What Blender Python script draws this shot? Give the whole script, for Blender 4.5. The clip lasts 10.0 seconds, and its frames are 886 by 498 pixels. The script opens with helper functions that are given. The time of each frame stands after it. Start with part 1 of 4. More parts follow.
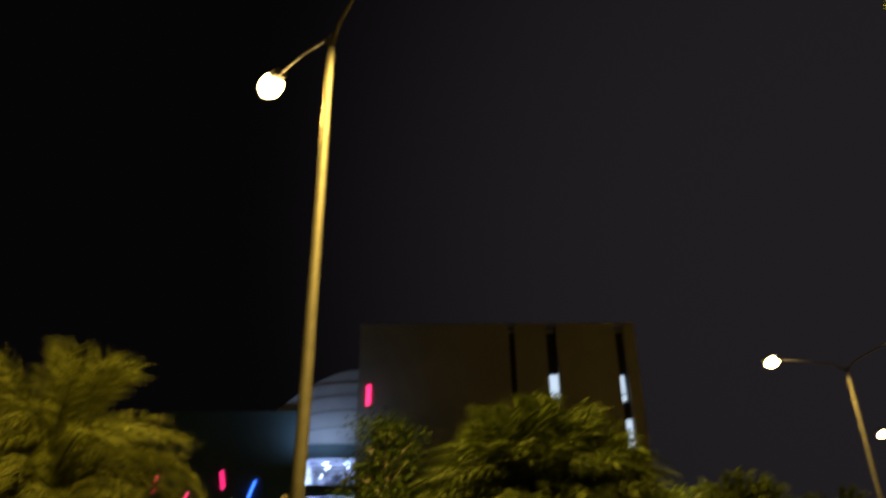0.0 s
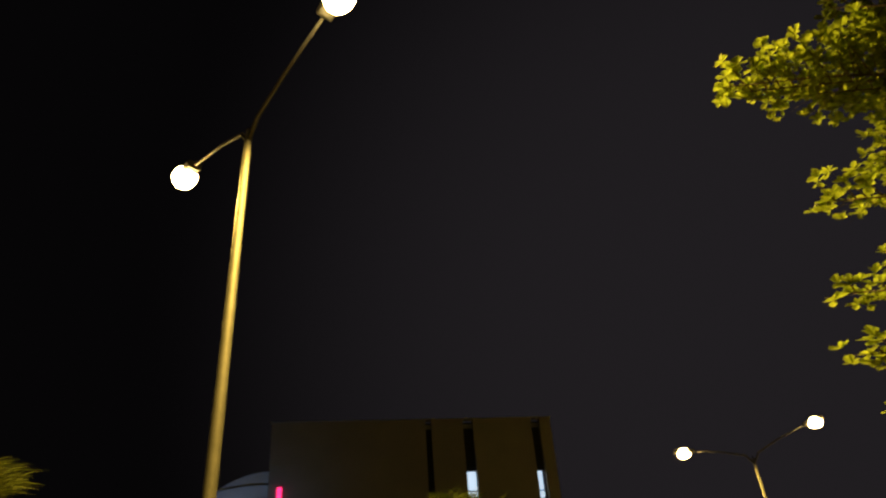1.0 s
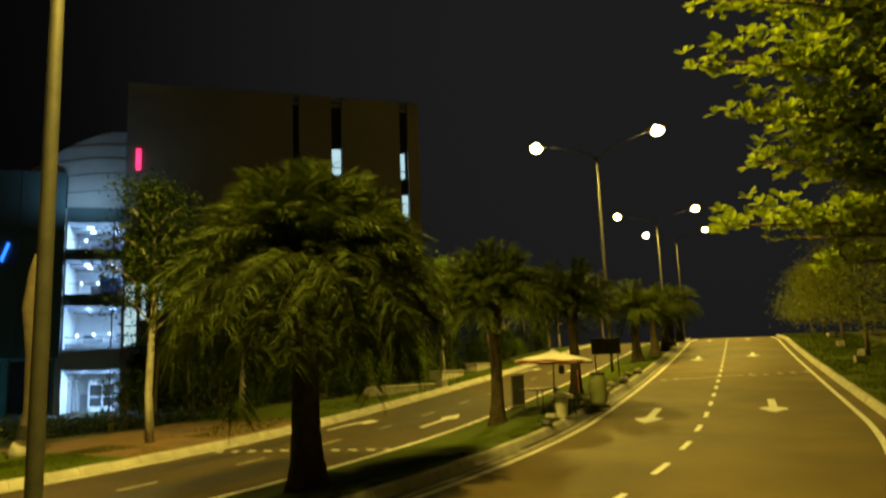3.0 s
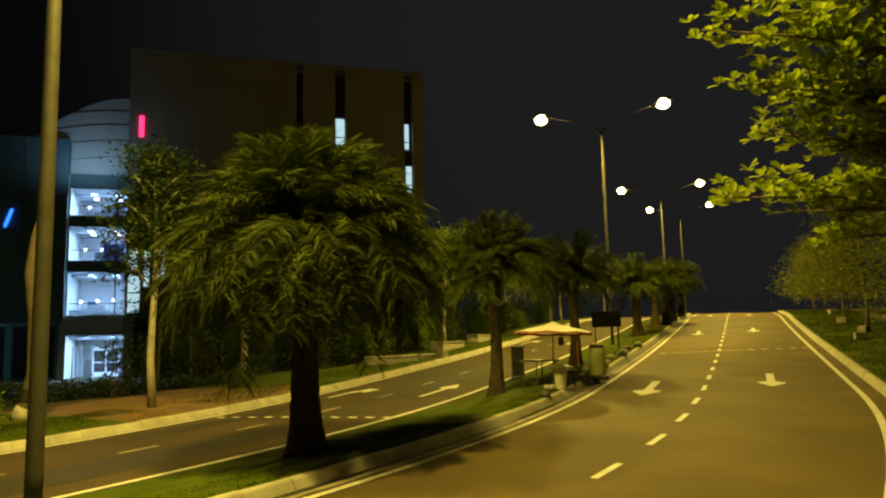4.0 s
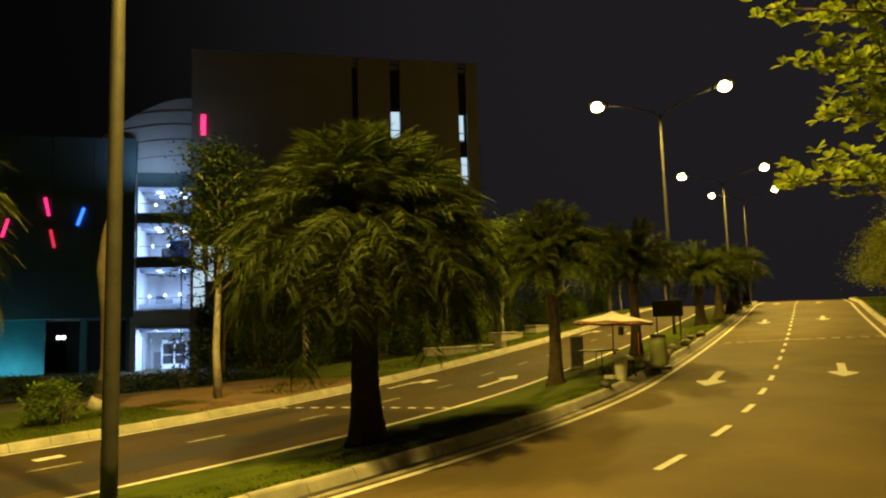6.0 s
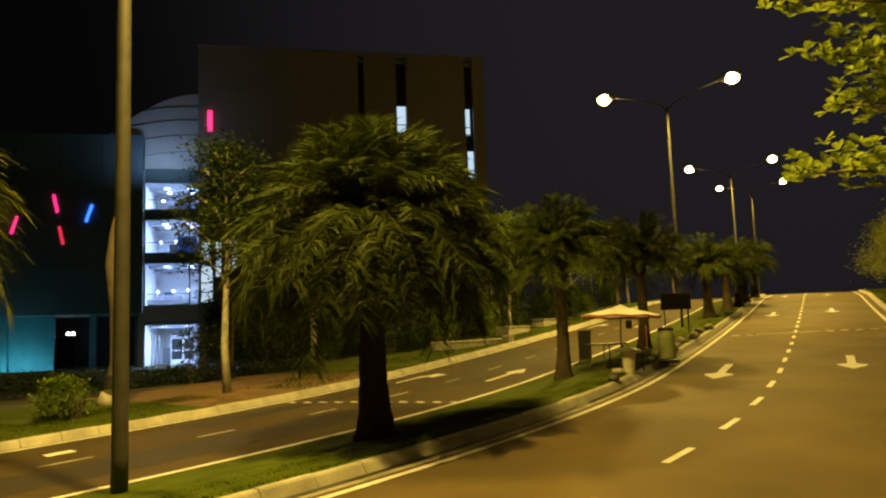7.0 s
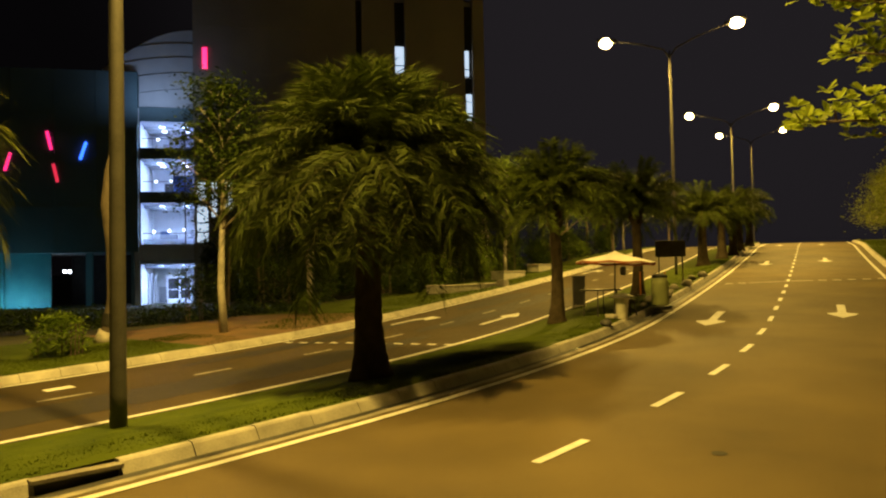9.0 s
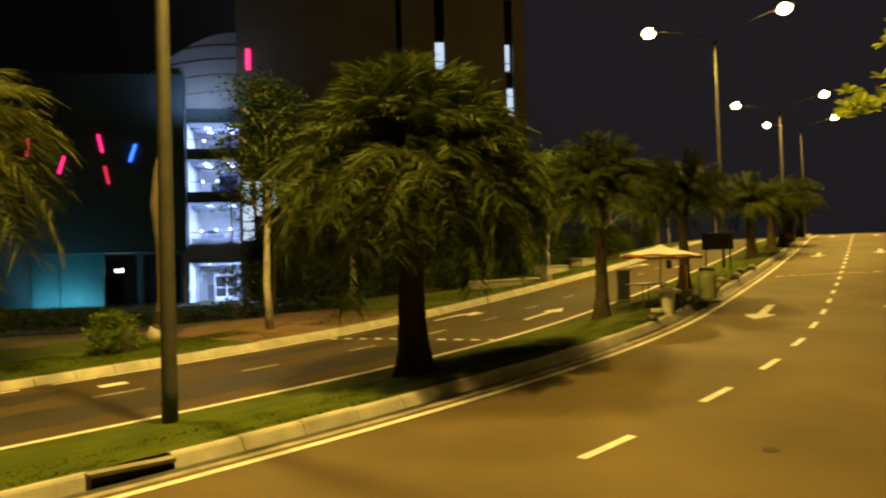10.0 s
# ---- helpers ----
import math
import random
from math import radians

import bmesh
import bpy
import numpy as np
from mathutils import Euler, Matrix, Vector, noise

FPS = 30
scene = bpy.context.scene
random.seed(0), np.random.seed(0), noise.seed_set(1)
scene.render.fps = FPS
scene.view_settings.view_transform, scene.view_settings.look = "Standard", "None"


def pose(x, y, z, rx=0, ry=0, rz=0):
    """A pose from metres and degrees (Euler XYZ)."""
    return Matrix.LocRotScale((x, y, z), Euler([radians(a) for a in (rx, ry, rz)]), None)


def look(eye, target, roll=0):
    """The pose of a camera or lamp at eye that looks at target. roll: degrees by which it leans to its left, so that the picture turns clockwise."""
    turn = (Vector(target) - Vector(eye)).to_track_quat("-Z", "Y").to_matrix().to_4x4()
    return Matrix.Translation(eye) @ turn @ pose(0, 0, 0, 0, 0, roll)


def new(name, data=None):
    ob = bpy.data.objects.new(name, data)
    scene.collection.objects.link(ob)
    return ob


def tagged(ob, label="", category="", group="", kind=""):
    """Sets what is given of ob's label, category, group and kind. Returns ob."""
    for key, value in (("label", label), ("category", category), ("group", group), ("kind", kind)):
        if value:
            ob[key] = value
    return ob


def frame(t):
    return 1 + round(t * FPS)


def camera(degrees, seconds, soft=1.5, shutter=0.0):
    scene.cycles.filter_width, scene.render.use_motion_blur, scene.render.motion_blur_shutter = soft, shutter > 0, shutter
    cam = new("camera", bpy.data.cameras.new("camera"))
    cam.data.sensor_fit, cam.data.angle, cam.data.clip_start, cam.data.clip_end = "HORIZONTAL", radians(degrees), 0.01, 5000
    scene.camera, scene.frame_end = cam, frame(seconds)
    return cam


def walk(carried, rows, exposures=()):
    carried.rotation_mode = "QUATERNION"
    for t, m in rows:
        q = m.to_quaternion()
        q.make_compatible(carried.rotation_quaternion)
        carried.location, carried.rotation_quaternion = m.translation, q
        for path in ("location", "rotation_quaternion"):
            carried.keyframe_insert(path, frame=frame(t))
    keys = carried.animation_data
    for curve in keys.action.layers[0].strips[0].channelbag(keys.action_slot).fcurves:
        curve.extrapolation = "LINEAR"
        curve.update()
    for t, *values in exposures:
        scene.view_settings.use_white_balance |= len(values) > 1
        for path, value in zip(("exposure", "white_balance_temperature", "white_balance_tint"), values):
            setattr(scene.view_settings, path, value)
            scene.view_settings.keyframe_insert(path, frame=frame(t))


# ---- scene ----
cam = camera(61.65, 10.0, 2.2, 0.9)
PATH = [
    (0.0, pose(-0.28, 0, 2.70, 116.94, 0.61, -0.93)),
    (0.5, pose(-0.28, 0, 2.70, 121.28, 2.81, -4.25)),
    (1.0, pose(-0.26, 0, 2.70, 123.93, 3.74, -6.5)),
    (1.5, pose(-0.24, 0, 2.70, 117.36, 3.15, -8.8)),
    (2.0, pose(-0.18, 0, 2.61, 107.75, 2.12, -13.05)),
    (2.5, pose(-0.1, 0, 2.58, 104.57, 2.73, -16.05)),
    (3.0, pose(-0.06, 0, 2.54, 99.40, 2.22, -17.48)),
    (4.3, pose(0, 0, 2.50, 97.10, 0.95, -16.95)),
    (4.5, pose(0, 0, 2.50, 96.90, 0.88, -16.19)),
    (5.0, pose(0, 0, 2.50, 96.70, 1.02, -14.85)),
    (5.5, pose(0, 0, 2.50, 96.74, 1.39, -13.52)),
    (7.0, pose(0, 0, 2.50, 96.26, 2.07, -12.30)),
    (7.5, pose(0, 0, 2.50, 94.86, 1.55, -11.47)),
    (8.0, pose(0, 0, 2.50, 93.25, 1.39, -12.31)),
    (8.5, pose(0, 0, 2.50, 92.11, 1.24, -12.53)),
    (9.0, pose(0, 0, 2.50, 91.92, 1.19, -12.65)),
    (9.5, pose(0, 0, 2.50, 91.77, 1.25, -11.78)),
    (10.0, pose(0, 0, 2.50, 91.67, 1.78, -9.36)),
]
# the clip's white balance drifts from greenish to warm
walk(cam, PATH, [(0.0, 0.1, 6500, 12), (1.5, 0.1, 6500, 6), (3.0, -0.05, 6500, -15), (4.5, -0.02, 6500, -11), (5.5, -0.02, 6500, -2), (7.0, 0.0, 6500, 6), (8.0, 0.06, 6500, 11), (10.0, 0.06, 6500, 12)])


# ---- lie of the land: a curved dual carriageway climbing to a crest ----
HEADING = [(-60, 74), (-30, 70), (-12, 63), (0, 54), (14, 39.8), (30, 39.2), (150, 39.2)]   # metres along, degrees from north
ROAD_S, ROAD_P = [], []


def lay_out_road():
    step, fwd, back = 0.5, [], []
    x, y, s = 2.65, 7.7, 0.0
    sv, hv = [a for a, b in HEADING], [b for a, b in HEADING]
    while s < 150:
        fwd.append((s, x, y))
        a = math.radians(float(np.interp(s + step / 2, sv, hv)))
        x, y, s = x + step * math.sin(a), y + step * math.cos(a), s + step
    x, y, s = 2.65, 7.7, 0.0
    while s > -60:
        a = math.radians(float(np.interp(s - step / 2, sv, hv)))
        x, y, s = x - step * math.sin(a), y - step * math.cos(a), s - step
        back.append((s, x, y))
    rows = np.array(back[::-1] + fwd)
    return rows[:, 0], rows[:, 1:]


ROAD_S, ROAD_P = lay_out_road()
ROAD_D = np.gradient(ROAD_P, axis=0)
ROAD_D /= np.linalg.norm(ROAD_D, axis=1)[:, None]
ROAD_N = np.stack([-ROAD_D[:, 1], ROAD_D[:, 0]], 1)      # to the left of the way uphill


def road_xy(s, v):
    """The plan point s metres along the near centre line and v metres to its left."""
    p = [float(np.interp(s, ROAD_S, ROAD_P[:, k])) for k in (0, 1)]
    n = [float(np.interp(s, ROAD_S, ROAD_N[:, k])) for k in (0, 1)]
    return p[0] + v * n[0], p[1] + v * n[1]


def road_sv(x, y):
    d = ROAD_P - np.array([x, y])
    i = int(np.argmin((d ** 2).sum(1)))
    back = np.array([x, y]) - ROAD_P[i]
    return float(ROAD_S[i] + back @ ROAD_D[i]), float(back @ ROAD_N[i])


def base_z(x, y):
    """The tilted hillside under the road, with its crest."""
    t = min(x * 0.602 + y * 0.799, 170)
    z = 0.0211 * max(-90, min(x, 140)) + 0.0453 * max(-60, min(y, 140)) + 0.0004 * max(min(t, 62) - 12, 0) ** 2
    u = max(t - 74, 0)
    return z - (0.006 * u * u if u < 17 else 0.006 * 289 + 0.204 * (u - 17))


def smooth(a, b, x):
    w = min(max((x - a) / (b - a), 0), 1)
    return w * w * (3 - 2 * w)


def cross(s, v):
    """Height above the hillside at v metres left of the centre line."""
    if v < -4.05:
        return 0.16 + 0.5 * smooth(-4.2, -5.4, v) * (1 - smooth(2, 14, s))
    if v < 3.35:
        return 0.0
    if v < 6.45:
        return 0.16 - 0.26 * smooth(4.1, 6.4, v)
    if v < 11.5:
        return -0.14
    return -0.03


def height(x, y):
    s, v = road_sv(x, y)
    z = base_z(x, y) + cross(s, v)
    if v > 12.5:
        w = smooth(12.5, 30, v)
        z = z * (1 - w) + w * (0.45 + 0.022 * max(0, min(x, 60)) + 0.01 * max(0, y - 90))
    return z


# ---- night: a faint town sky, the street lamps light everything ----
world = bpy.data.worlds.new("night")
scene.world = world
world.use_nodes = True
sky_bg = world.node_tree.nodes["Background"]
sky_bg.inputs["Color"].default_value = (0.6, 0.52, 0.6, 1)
# sky painted brighter beyond the crest, standing in for the lamps' veiling glare
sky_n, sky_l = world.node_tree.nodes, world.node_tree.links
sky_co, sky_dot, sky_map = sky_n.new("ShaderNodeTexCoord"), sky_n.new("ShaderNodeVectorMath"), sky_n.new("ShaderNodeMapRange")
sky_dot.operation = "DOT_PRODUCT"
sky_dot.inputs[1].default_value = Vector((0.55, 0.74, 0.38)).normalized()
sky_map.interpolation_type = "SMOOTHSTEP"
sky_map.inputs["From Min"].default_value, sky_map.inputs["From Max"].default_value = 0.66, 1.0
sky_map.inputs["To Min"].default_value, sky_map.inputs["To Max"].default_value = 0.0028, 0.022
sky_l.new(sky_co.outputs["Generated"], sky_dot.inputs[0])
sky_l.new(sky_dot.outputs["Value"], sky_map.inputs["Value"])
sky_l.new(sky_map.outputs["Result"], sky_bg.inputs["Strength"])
scene.view_settings.exposure = 0.0
LAMP_COLOUR = (1.0, 0.635, 0.11)
LAMP_POWER = 11200


# ---- materials ----
def mat(name, a, b, scale=4.0, rough=0.8, bump=0.2, metal=0.0, fine=60.0, spec=0.4, each=0.0, translucent=0.0):
    """Two colours mixed by coarse and fine noise, with relief. each: how far single pieces differ."""
    m = bpy.data.materials.new(name)
    m.use_nodes = True
    nt = m.node_tree
    n, l = nt.nodes, nt.links
    p = n["Principled BSDF"]
    co = n.new("ShaderNodeTexCoord")
    n1, n2 = n.new("ShaderNodeTexNoise"), n.new("ShaderNodeTexNoise")
    n1.inputs["Scale"].default_value, n1.inputs["Detail"].default_value = scale, 6
    n2.inputs["Scale"].default_value, n2.inputs["Detail"].default_value = fine, 3
    l.new(co.outputs["Object"], n1.inputs["Vector"])
    l.new(co.outputs["Object"], n2.inputs["Vector"])
    add = n.new("ShaderNodeMath")
    add.operation = "MULTIPLY_ADD"
    l.new(n2.outputs["Fac"], add.inputs[0])
    add.inputs[1].default_value = 0.5
    l.new(n1.outputs["Fac"], add.inputs[2])
    ramp = n.new("ShaderNodeMapRange")
    ramp.inputs["From Min"].default_value, ramp.inputs["From Max"].default_value = 0.5, 1.0
    l.new(add.outputs[0], ramp.inputs["Value"])
    mix = n.new("ShaderNodeMix")
    mix.data_type = "RGBA"
    mix.inputs["A"].default_value, mix.inputs["B"].default_value = (*a, 1), (*b, 1)
    l.new(ramp.outputs["Result"], mix.inputs["Factor"])
    out = mix.outputs["Result"]
    if each:
        info, mr, hsv = n.new("ShaderNodeNewGeometry"), n.new("ShaderNodeMapRange"), n.new("ShaderNodeHueSaturation")
        l.new(info.outputs["Random Per Island"], mr.inputs["Value"])
        mr.inputs["To Min"].default_value, mr.inputs["To Max"].default_value = 1 - each, 1 + each
        l.new(mr.outputs["Result"], hsv.inputs["Value"])
        l.new(out, hsv.inputs["Color"])
        out = hsv.outputs["Color"]
    l.new(out, p.inputs["Base Color"])
    p.inputs["Roughness"].default_value, p.inputs["Metallic"].default_value = rough, metal
    p.inputs["Specular IOR Level"].default_value = spec
    if bump:
        bp = n.new("ShaderNodeBump")
        bp.inputs["Strength"].default_value, bp.inputs["Distance"].default_value = bump, 0.02
        l.new(add.outputs[0], bp.inputs["Height"])
        l.new(bp.outputs["Normal"], p.inputs["Normal"])
    if translucent:
        tr, ms = n.new("ShaderNodeBsdfTranslucent"), n.new("ShaderNodeMixShader")
        l.new(out, tr.inputs["Color"])
        ms.inputs["Fac"].default_value = translucent
        l.new(p.outputs["BSDF"], ms.inputs[1])
        l.new(tr.outputs["BSDF"], ms.inputs[2])
        l.new(ms.outputs["Shader"], n["Material Output"].inputs["Surface"])
    return m


def glow(name, colour, strength):
    m = bpy.data.materials.new(name)
    m.use_nodes = True
    p = m.node_tree.nodes["Principled BSDF"]
    p.inputs["Base Color"].default_value = (0.8, 0.8, 0.8, 1)
    p.inputs["Emission Color"].default_value = (*colour, 1)
    p.inputs["Emission Strength"].default_value = strength
    return m


ASPHALT = mat("asphalt", (0.051, 0.037, 0.014), (0.11, 0.08, 0.03), 0.45, 0.75, 0.5, fine=90, spec=0.3)
ASPHALT_OLD = mat("asphalt_old", (0.03, 0.0215, 0.009), (0.057, 0.041, 0.016), 0.5, 0.75, 0.5, fine=90, spec=0.25)
ASPHALT_PATCH = mat("asphalt_patch", (0.016, 0.014, 0.011), (0.032, 0.027, 0.019), 0.7, 0.7, 0.5, fine=80, spec=0.3)
PAINT = mat("road_paint", (0.42, 0.42, 0.42), (0.64, 0.64, 0.65), 5, 0.6, 0.3, fine=120)
CONCRETE = mat("concrete", (0.22, 0.213, 0.19), (0.41, 0.395, 0.35), 2.5, 0.85, 0.3, fine=50)
CONCRETE_DARK = mat("stained_concrete", (0.14, 0.13, 0.11), (0.32, 0.3, 0.26), 3, 0.9, 0.4, fine=50)
STUMP_BARK = mat("weathered_palm_bark", (0.045, 0.037, 0.03), (0.1, 0.083, 0.065), 4, 0.9, 0.6, fine=35)
GRASS_SOIL = mat("grass_soil", (0.03, 0.045, 0.003), (0.06, 0.08, 0.006), 1.6, 0.95, 0.5, fine=40, spec=0.1)
GRASS = mat("grass", (0.036, 0.055, 0.003), (0.064, 0.086, 0.006), 2, 0.8, 0, each=0.12, spec=0.1, translucent=0.55)
SOIL = mat("red_soil", (0.07, 0.05, 0.022), (0.15, 0.085, 0.04), 1.2, 0.95, 0.6, fine=25)
GROUND = mat("ground", (0.03, 0.035, 0.012), (0.08, 0.075, 0.03), 0.5, 0.95, 0.5, fine=12)
PALM_LEAF = mat("palm_leaf", (0.02, 0.033, 0.0025), (0.052, 0.072, 0.007), 2, 0.7, 0, each=0.4, spec=0.12, translucent=0.1)
# lighter copy of the palm leaf: lamplight on one palm put into its colour
PALM_LEAF_LIT = mat("palm_leaf_lit", (0.036, 0.047, 0.004), (0.075, 0.09, 0.01), 2, 0.6, 0, each=0.35, spec=0.2, translucent=0.2)
RACHIS = mat("frond_stem", (0.022, 0.028, 0.006), (0.040, 0.046, 0.012), 6, 0.7, 0.2, spec=0.15)
PALM_BARK = mat("palm_bark", (0.022, 0.017, 0.01), (0.056, 0.043, 0.027), 5, 0.95, 0.9, fine=30, spec=0.2)
BARK = mat("bark", (0.07, 0.055, 0.04), (0.16, 0.13, 0.1), 6, 0.9, 0.8, fine=40)
PALE_BARK = mat("pale_bark", (0.2, 0.19, 0.17), (0.42, 0.4, 0.36), 5, 0.85, 0.5, fine=40)
LEAF = mat("leaf", (0.185, 0.25, 0.022), (0.33, 0.41, 0.05), 1.5, 0.35, 0, each=0.35, spec=0.5, translucent=0.5)
YOUNG_LEAF = mat("young_leaf", (0.1, 0.125, 0.013), (0.18, 0.205, 0.027), 1.5, 0.5, 0, each=0.35, spec=0.2, translucent=0.4)
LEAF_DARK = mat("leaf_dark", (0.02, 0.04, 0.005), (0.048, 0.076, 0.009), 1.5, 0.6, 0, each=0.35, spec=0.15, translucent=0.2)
GALV = mat("galvanised_steel", (0.075, 0.074, 0.07), (0.125, 0.122, 0.115), 3, 0.6, 0.05, metal=0.2, fine=30)
LAMP_GREY = mat("lamp_housing", (0.06, 0.06, 0.06), (0.1, 0.1, 0.1), 6, 0.5, 0.05)
BOWL = glow("lit_bowl", (1.0, 0.66, 0.2), 60)
CLAD = mat("grey_cladding", (0.4, 0.37, 0.32), (0.48, 0.44, 0.38), 0.35, 0.75, 0.05, fine=8)
CLAD_DARK = mat("dark_cladding", (0.15, 0.25, 0.28), (0.2, 0.31, 0.34), 0.3, 0.6, 0.05, fine=8)
GROOVE = mat("groove_metal", (0.02, 0.02, 0.02), (0.04, 0.04, 0.04), 2, 0.6, 0)
FRAME = mat("window_frame", (0.03, 0.032, 0.035), (0.05, 0.05, 0.055), 5, 0.5, 0)
WHITE_WALL = mat("white_plaster", (0.7, 0.71, 0.73), (0.8, 0.8, 0.82), 1.2, 0.8, 0.05, fine=20)
SLAB = mat("grey_slab", (0.32, 0.33, 0.36), (0.42, 0.43, 0.46), 0.8, 0.7, 0.1, fine=12)
DARK_WOOD = mat("dark_panel", (0.03, 0.03, 0.035), (0.06, 0.06, 0.065), 3, 0.6, 0.1)
BLUE_GLASS = mat("blue_panel", (0.05, 0.1, 0.25), (0.08, 0.15, 0.32), 2, 0.3, 0)
TEAL = mat("teal_panel", (0.07, 0.22, 0.25), (0.11, 0.3, 0.32), 1, 0.5, 0)
TUBE_PINK = glow("pink_tube", (1.0, 0.02, 0.16), 2.2)
TUBE_RED = glow("red_tube", (0.75, 0.02, 0.06), 1.2)
TUBE_BLUE = glow("blue_tube", (0.03, 0.15, 1.0), 3.0)
DOWNLIGHT = glow("downlight", (0.8, 0.9, 1.0), 9)
LIT_WINDOW = glow("lit_blind", (0.75, 0.88, 1.0), 0.9)
CANVAS = mat("umbrella_canvas", (0.82, 0.81, 0.82), (0.92, 0.91, 0.92), 4, 0.8, 0.1, translucent=0.3)
CANVAS_RED = mat("umbrella_edge", (0.16, 0.05, 0.025), (0.24, 0.08, 0.04), 4, 0.8, 0.2)
STEEL_DARK = mat("dark_steel", (0.04, 0.04, 0.04), (0.08, 0.075, 0.07), 5, 0.5, 0.1, metal=0.4)
PLASTIC_PALE = mat("pale_plastic", (0.4, 0.4, 0.33), (0.55, 0.54, 0.45), 3, 0.5, 0.05)
PAINT_WORN = mat("worn_road_paint", (0.09, 0.08, 0.06), (0.34, 0.33, 0.31), 4, 0.7, 0.3, fine=60)
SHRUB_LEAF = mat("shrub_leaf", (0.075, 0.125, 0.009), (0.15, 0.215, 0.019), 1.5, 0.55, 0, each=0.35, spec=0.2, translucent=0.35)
BIN_GREEN = mat("pale_green_plastic", (0.2, 0.23, 0.1), (0.28, 0.31, 0.15), 3, 0.5, 0.05)
PLASTIC_ORANGE = mat("orange_plastic", (0.35, 0.11, 0.02), (0.45, 0.16, 0.04), 4, 0.5, 0.05)
TAPE = mat("black_tape", (0.015, 0.015, 0.015), (0.03, 0.03, 0.03), 8, 0.5, 0.1)

glass_mat = bpy.data.materials.new("clear_glass")
glass_mat.use_nodes = True
gp = glass_mat.node_tree.nodes["Principled BSDF"]
gp.inputs["Base Color"].default_value = (0.85, 0.92, 1, 1)
gp.inputs["Transmission Weight"].default_value, gp.inputs["Roughness"].default_value = 1.0, 0.02
gp.inputs["IOR"].default_value = 1.02


# ---- building blocks ----
def mesh_of(bm, name, material, smooth_faces=False):
    me = bpy.data.meshes.new(name)
    bm.to_mesh(me)
    bm.free()
    me.materials.append(material)
    if smooth_faces:
        me.polygons.foreach_set("use_smooth", [True] * len(me.polygons))
    return me


def part(name, bm, material, parent, label="", smooth_faces=False):
    me = bm if isinstance(bm, bpy.types.Mesh) else mesh_of(bm, name, material, smooth_faces)
    ob = new(name, me)
    ob.parent = parent
    return tagged(ob, label)


def thing(name, x, y, z, label, category, group="", turn=0.0, kind=""):
    ob = new(name)
    ob.empty_display_size = 0.2
    ob.matrix_basis = pose(x, y, z, 0, 0, turn)
    return tagged(ob, label, category, group, kind)


def raw(verts, faces, name, material, smooth_faces=False):
    me = bpy.data.meshes.new(name)
    me.from_pydata([tuple(v) for v in verts], [], faces)
    me.materials.append(material)
    if smooth_faces:
        me.polygons.foreach_set("use_smooth", [True] * len(me.polygons))
    me.update()
    return me


def box(bm, x0, y0, z0, x1, y1, z1, bevel=0.0):
    r = bmesh.ops.create_cube(bm, size=1)
    bmesh.ops.scale(bm, vec=(x1 - x0, y1 - y0, z1 - z0), verts=r["verts"])
    bmesh.ops.translate(bm, vec=((x0 + x1) / 2, (y0 + y1) / 2, (z0 + z1) / 2), verts=r["verts"])
    if bevel:
        ed = list({e for v in r["verts"] for e in v.link_edges})
        bmesh.ops.bevel(bm, geom=ed, offset=bevel, segments=2, affect="EDGES", profile=0.5)
    return bm


def boxed(x0, y0, z0, x1, y1, z1, bevel=0.0):
    return box(bmesh.new(), x0, y0, z0, x1, y1, z1, bevel)


def tube(points, radii, sides=10, caps=True):
    """A round bar along points with a radius at each."""
    bm = bmesh.new()
    rings = []
    pts = [Vector(p) for p in points]
    for i, p in enumerate(pts):
        d = (pts[min(i + 1, len(pts) - 1)] - pts[max(i - 1, 0)]).normalized()
        a = d.orthogonal().normalized() if i == 0 else (rings_a - d * rings_a.dot(d)).normalized()
        rings_a = a
        b = d.cross(a)
        rings.append([bm.verts.new(p + (a * math.cos(k * math.tau / sides) + b * math.sin(k * math.tau / sides)) * radii[i]) for k in range(sides)])
    for r0, r1 in zip(rings, rings[1:]):
        for k in range(sides):
            bm.faces.new((r0[k], r0[(k + 1) % sides], r1[(k + 1) % sides], r1[k]))
    if caps:
        bm.faces.new(rings[0][::-1])
        bm.faces.new(rings[-1])
    return bm


def ribbon(name, s0, s1, profile, material, ds=0.5, rel=True):
    """A strip along the road. profile: points (v, height above the hillside)."""
    n = max(2, int((s1 - s0) / ds) + 1)
    verts, faces = [], []
    k = len(profile)
    for i in range(n):
        s = s0 + (s1 - s0) * i / (n - 1)
        for v, dz in profile:
            x, y = road_xy(s, v)
            verts.append((x, y, (base_z(x, y) if rel else height(x, y)) + dz))
    for i in range(n - 1):
        for j in range(k - 1):
            a = i * k + j
            faces.append((a, a + k, a + k + 1, a + 1))
    return raw(verts, faces, name, material, False)


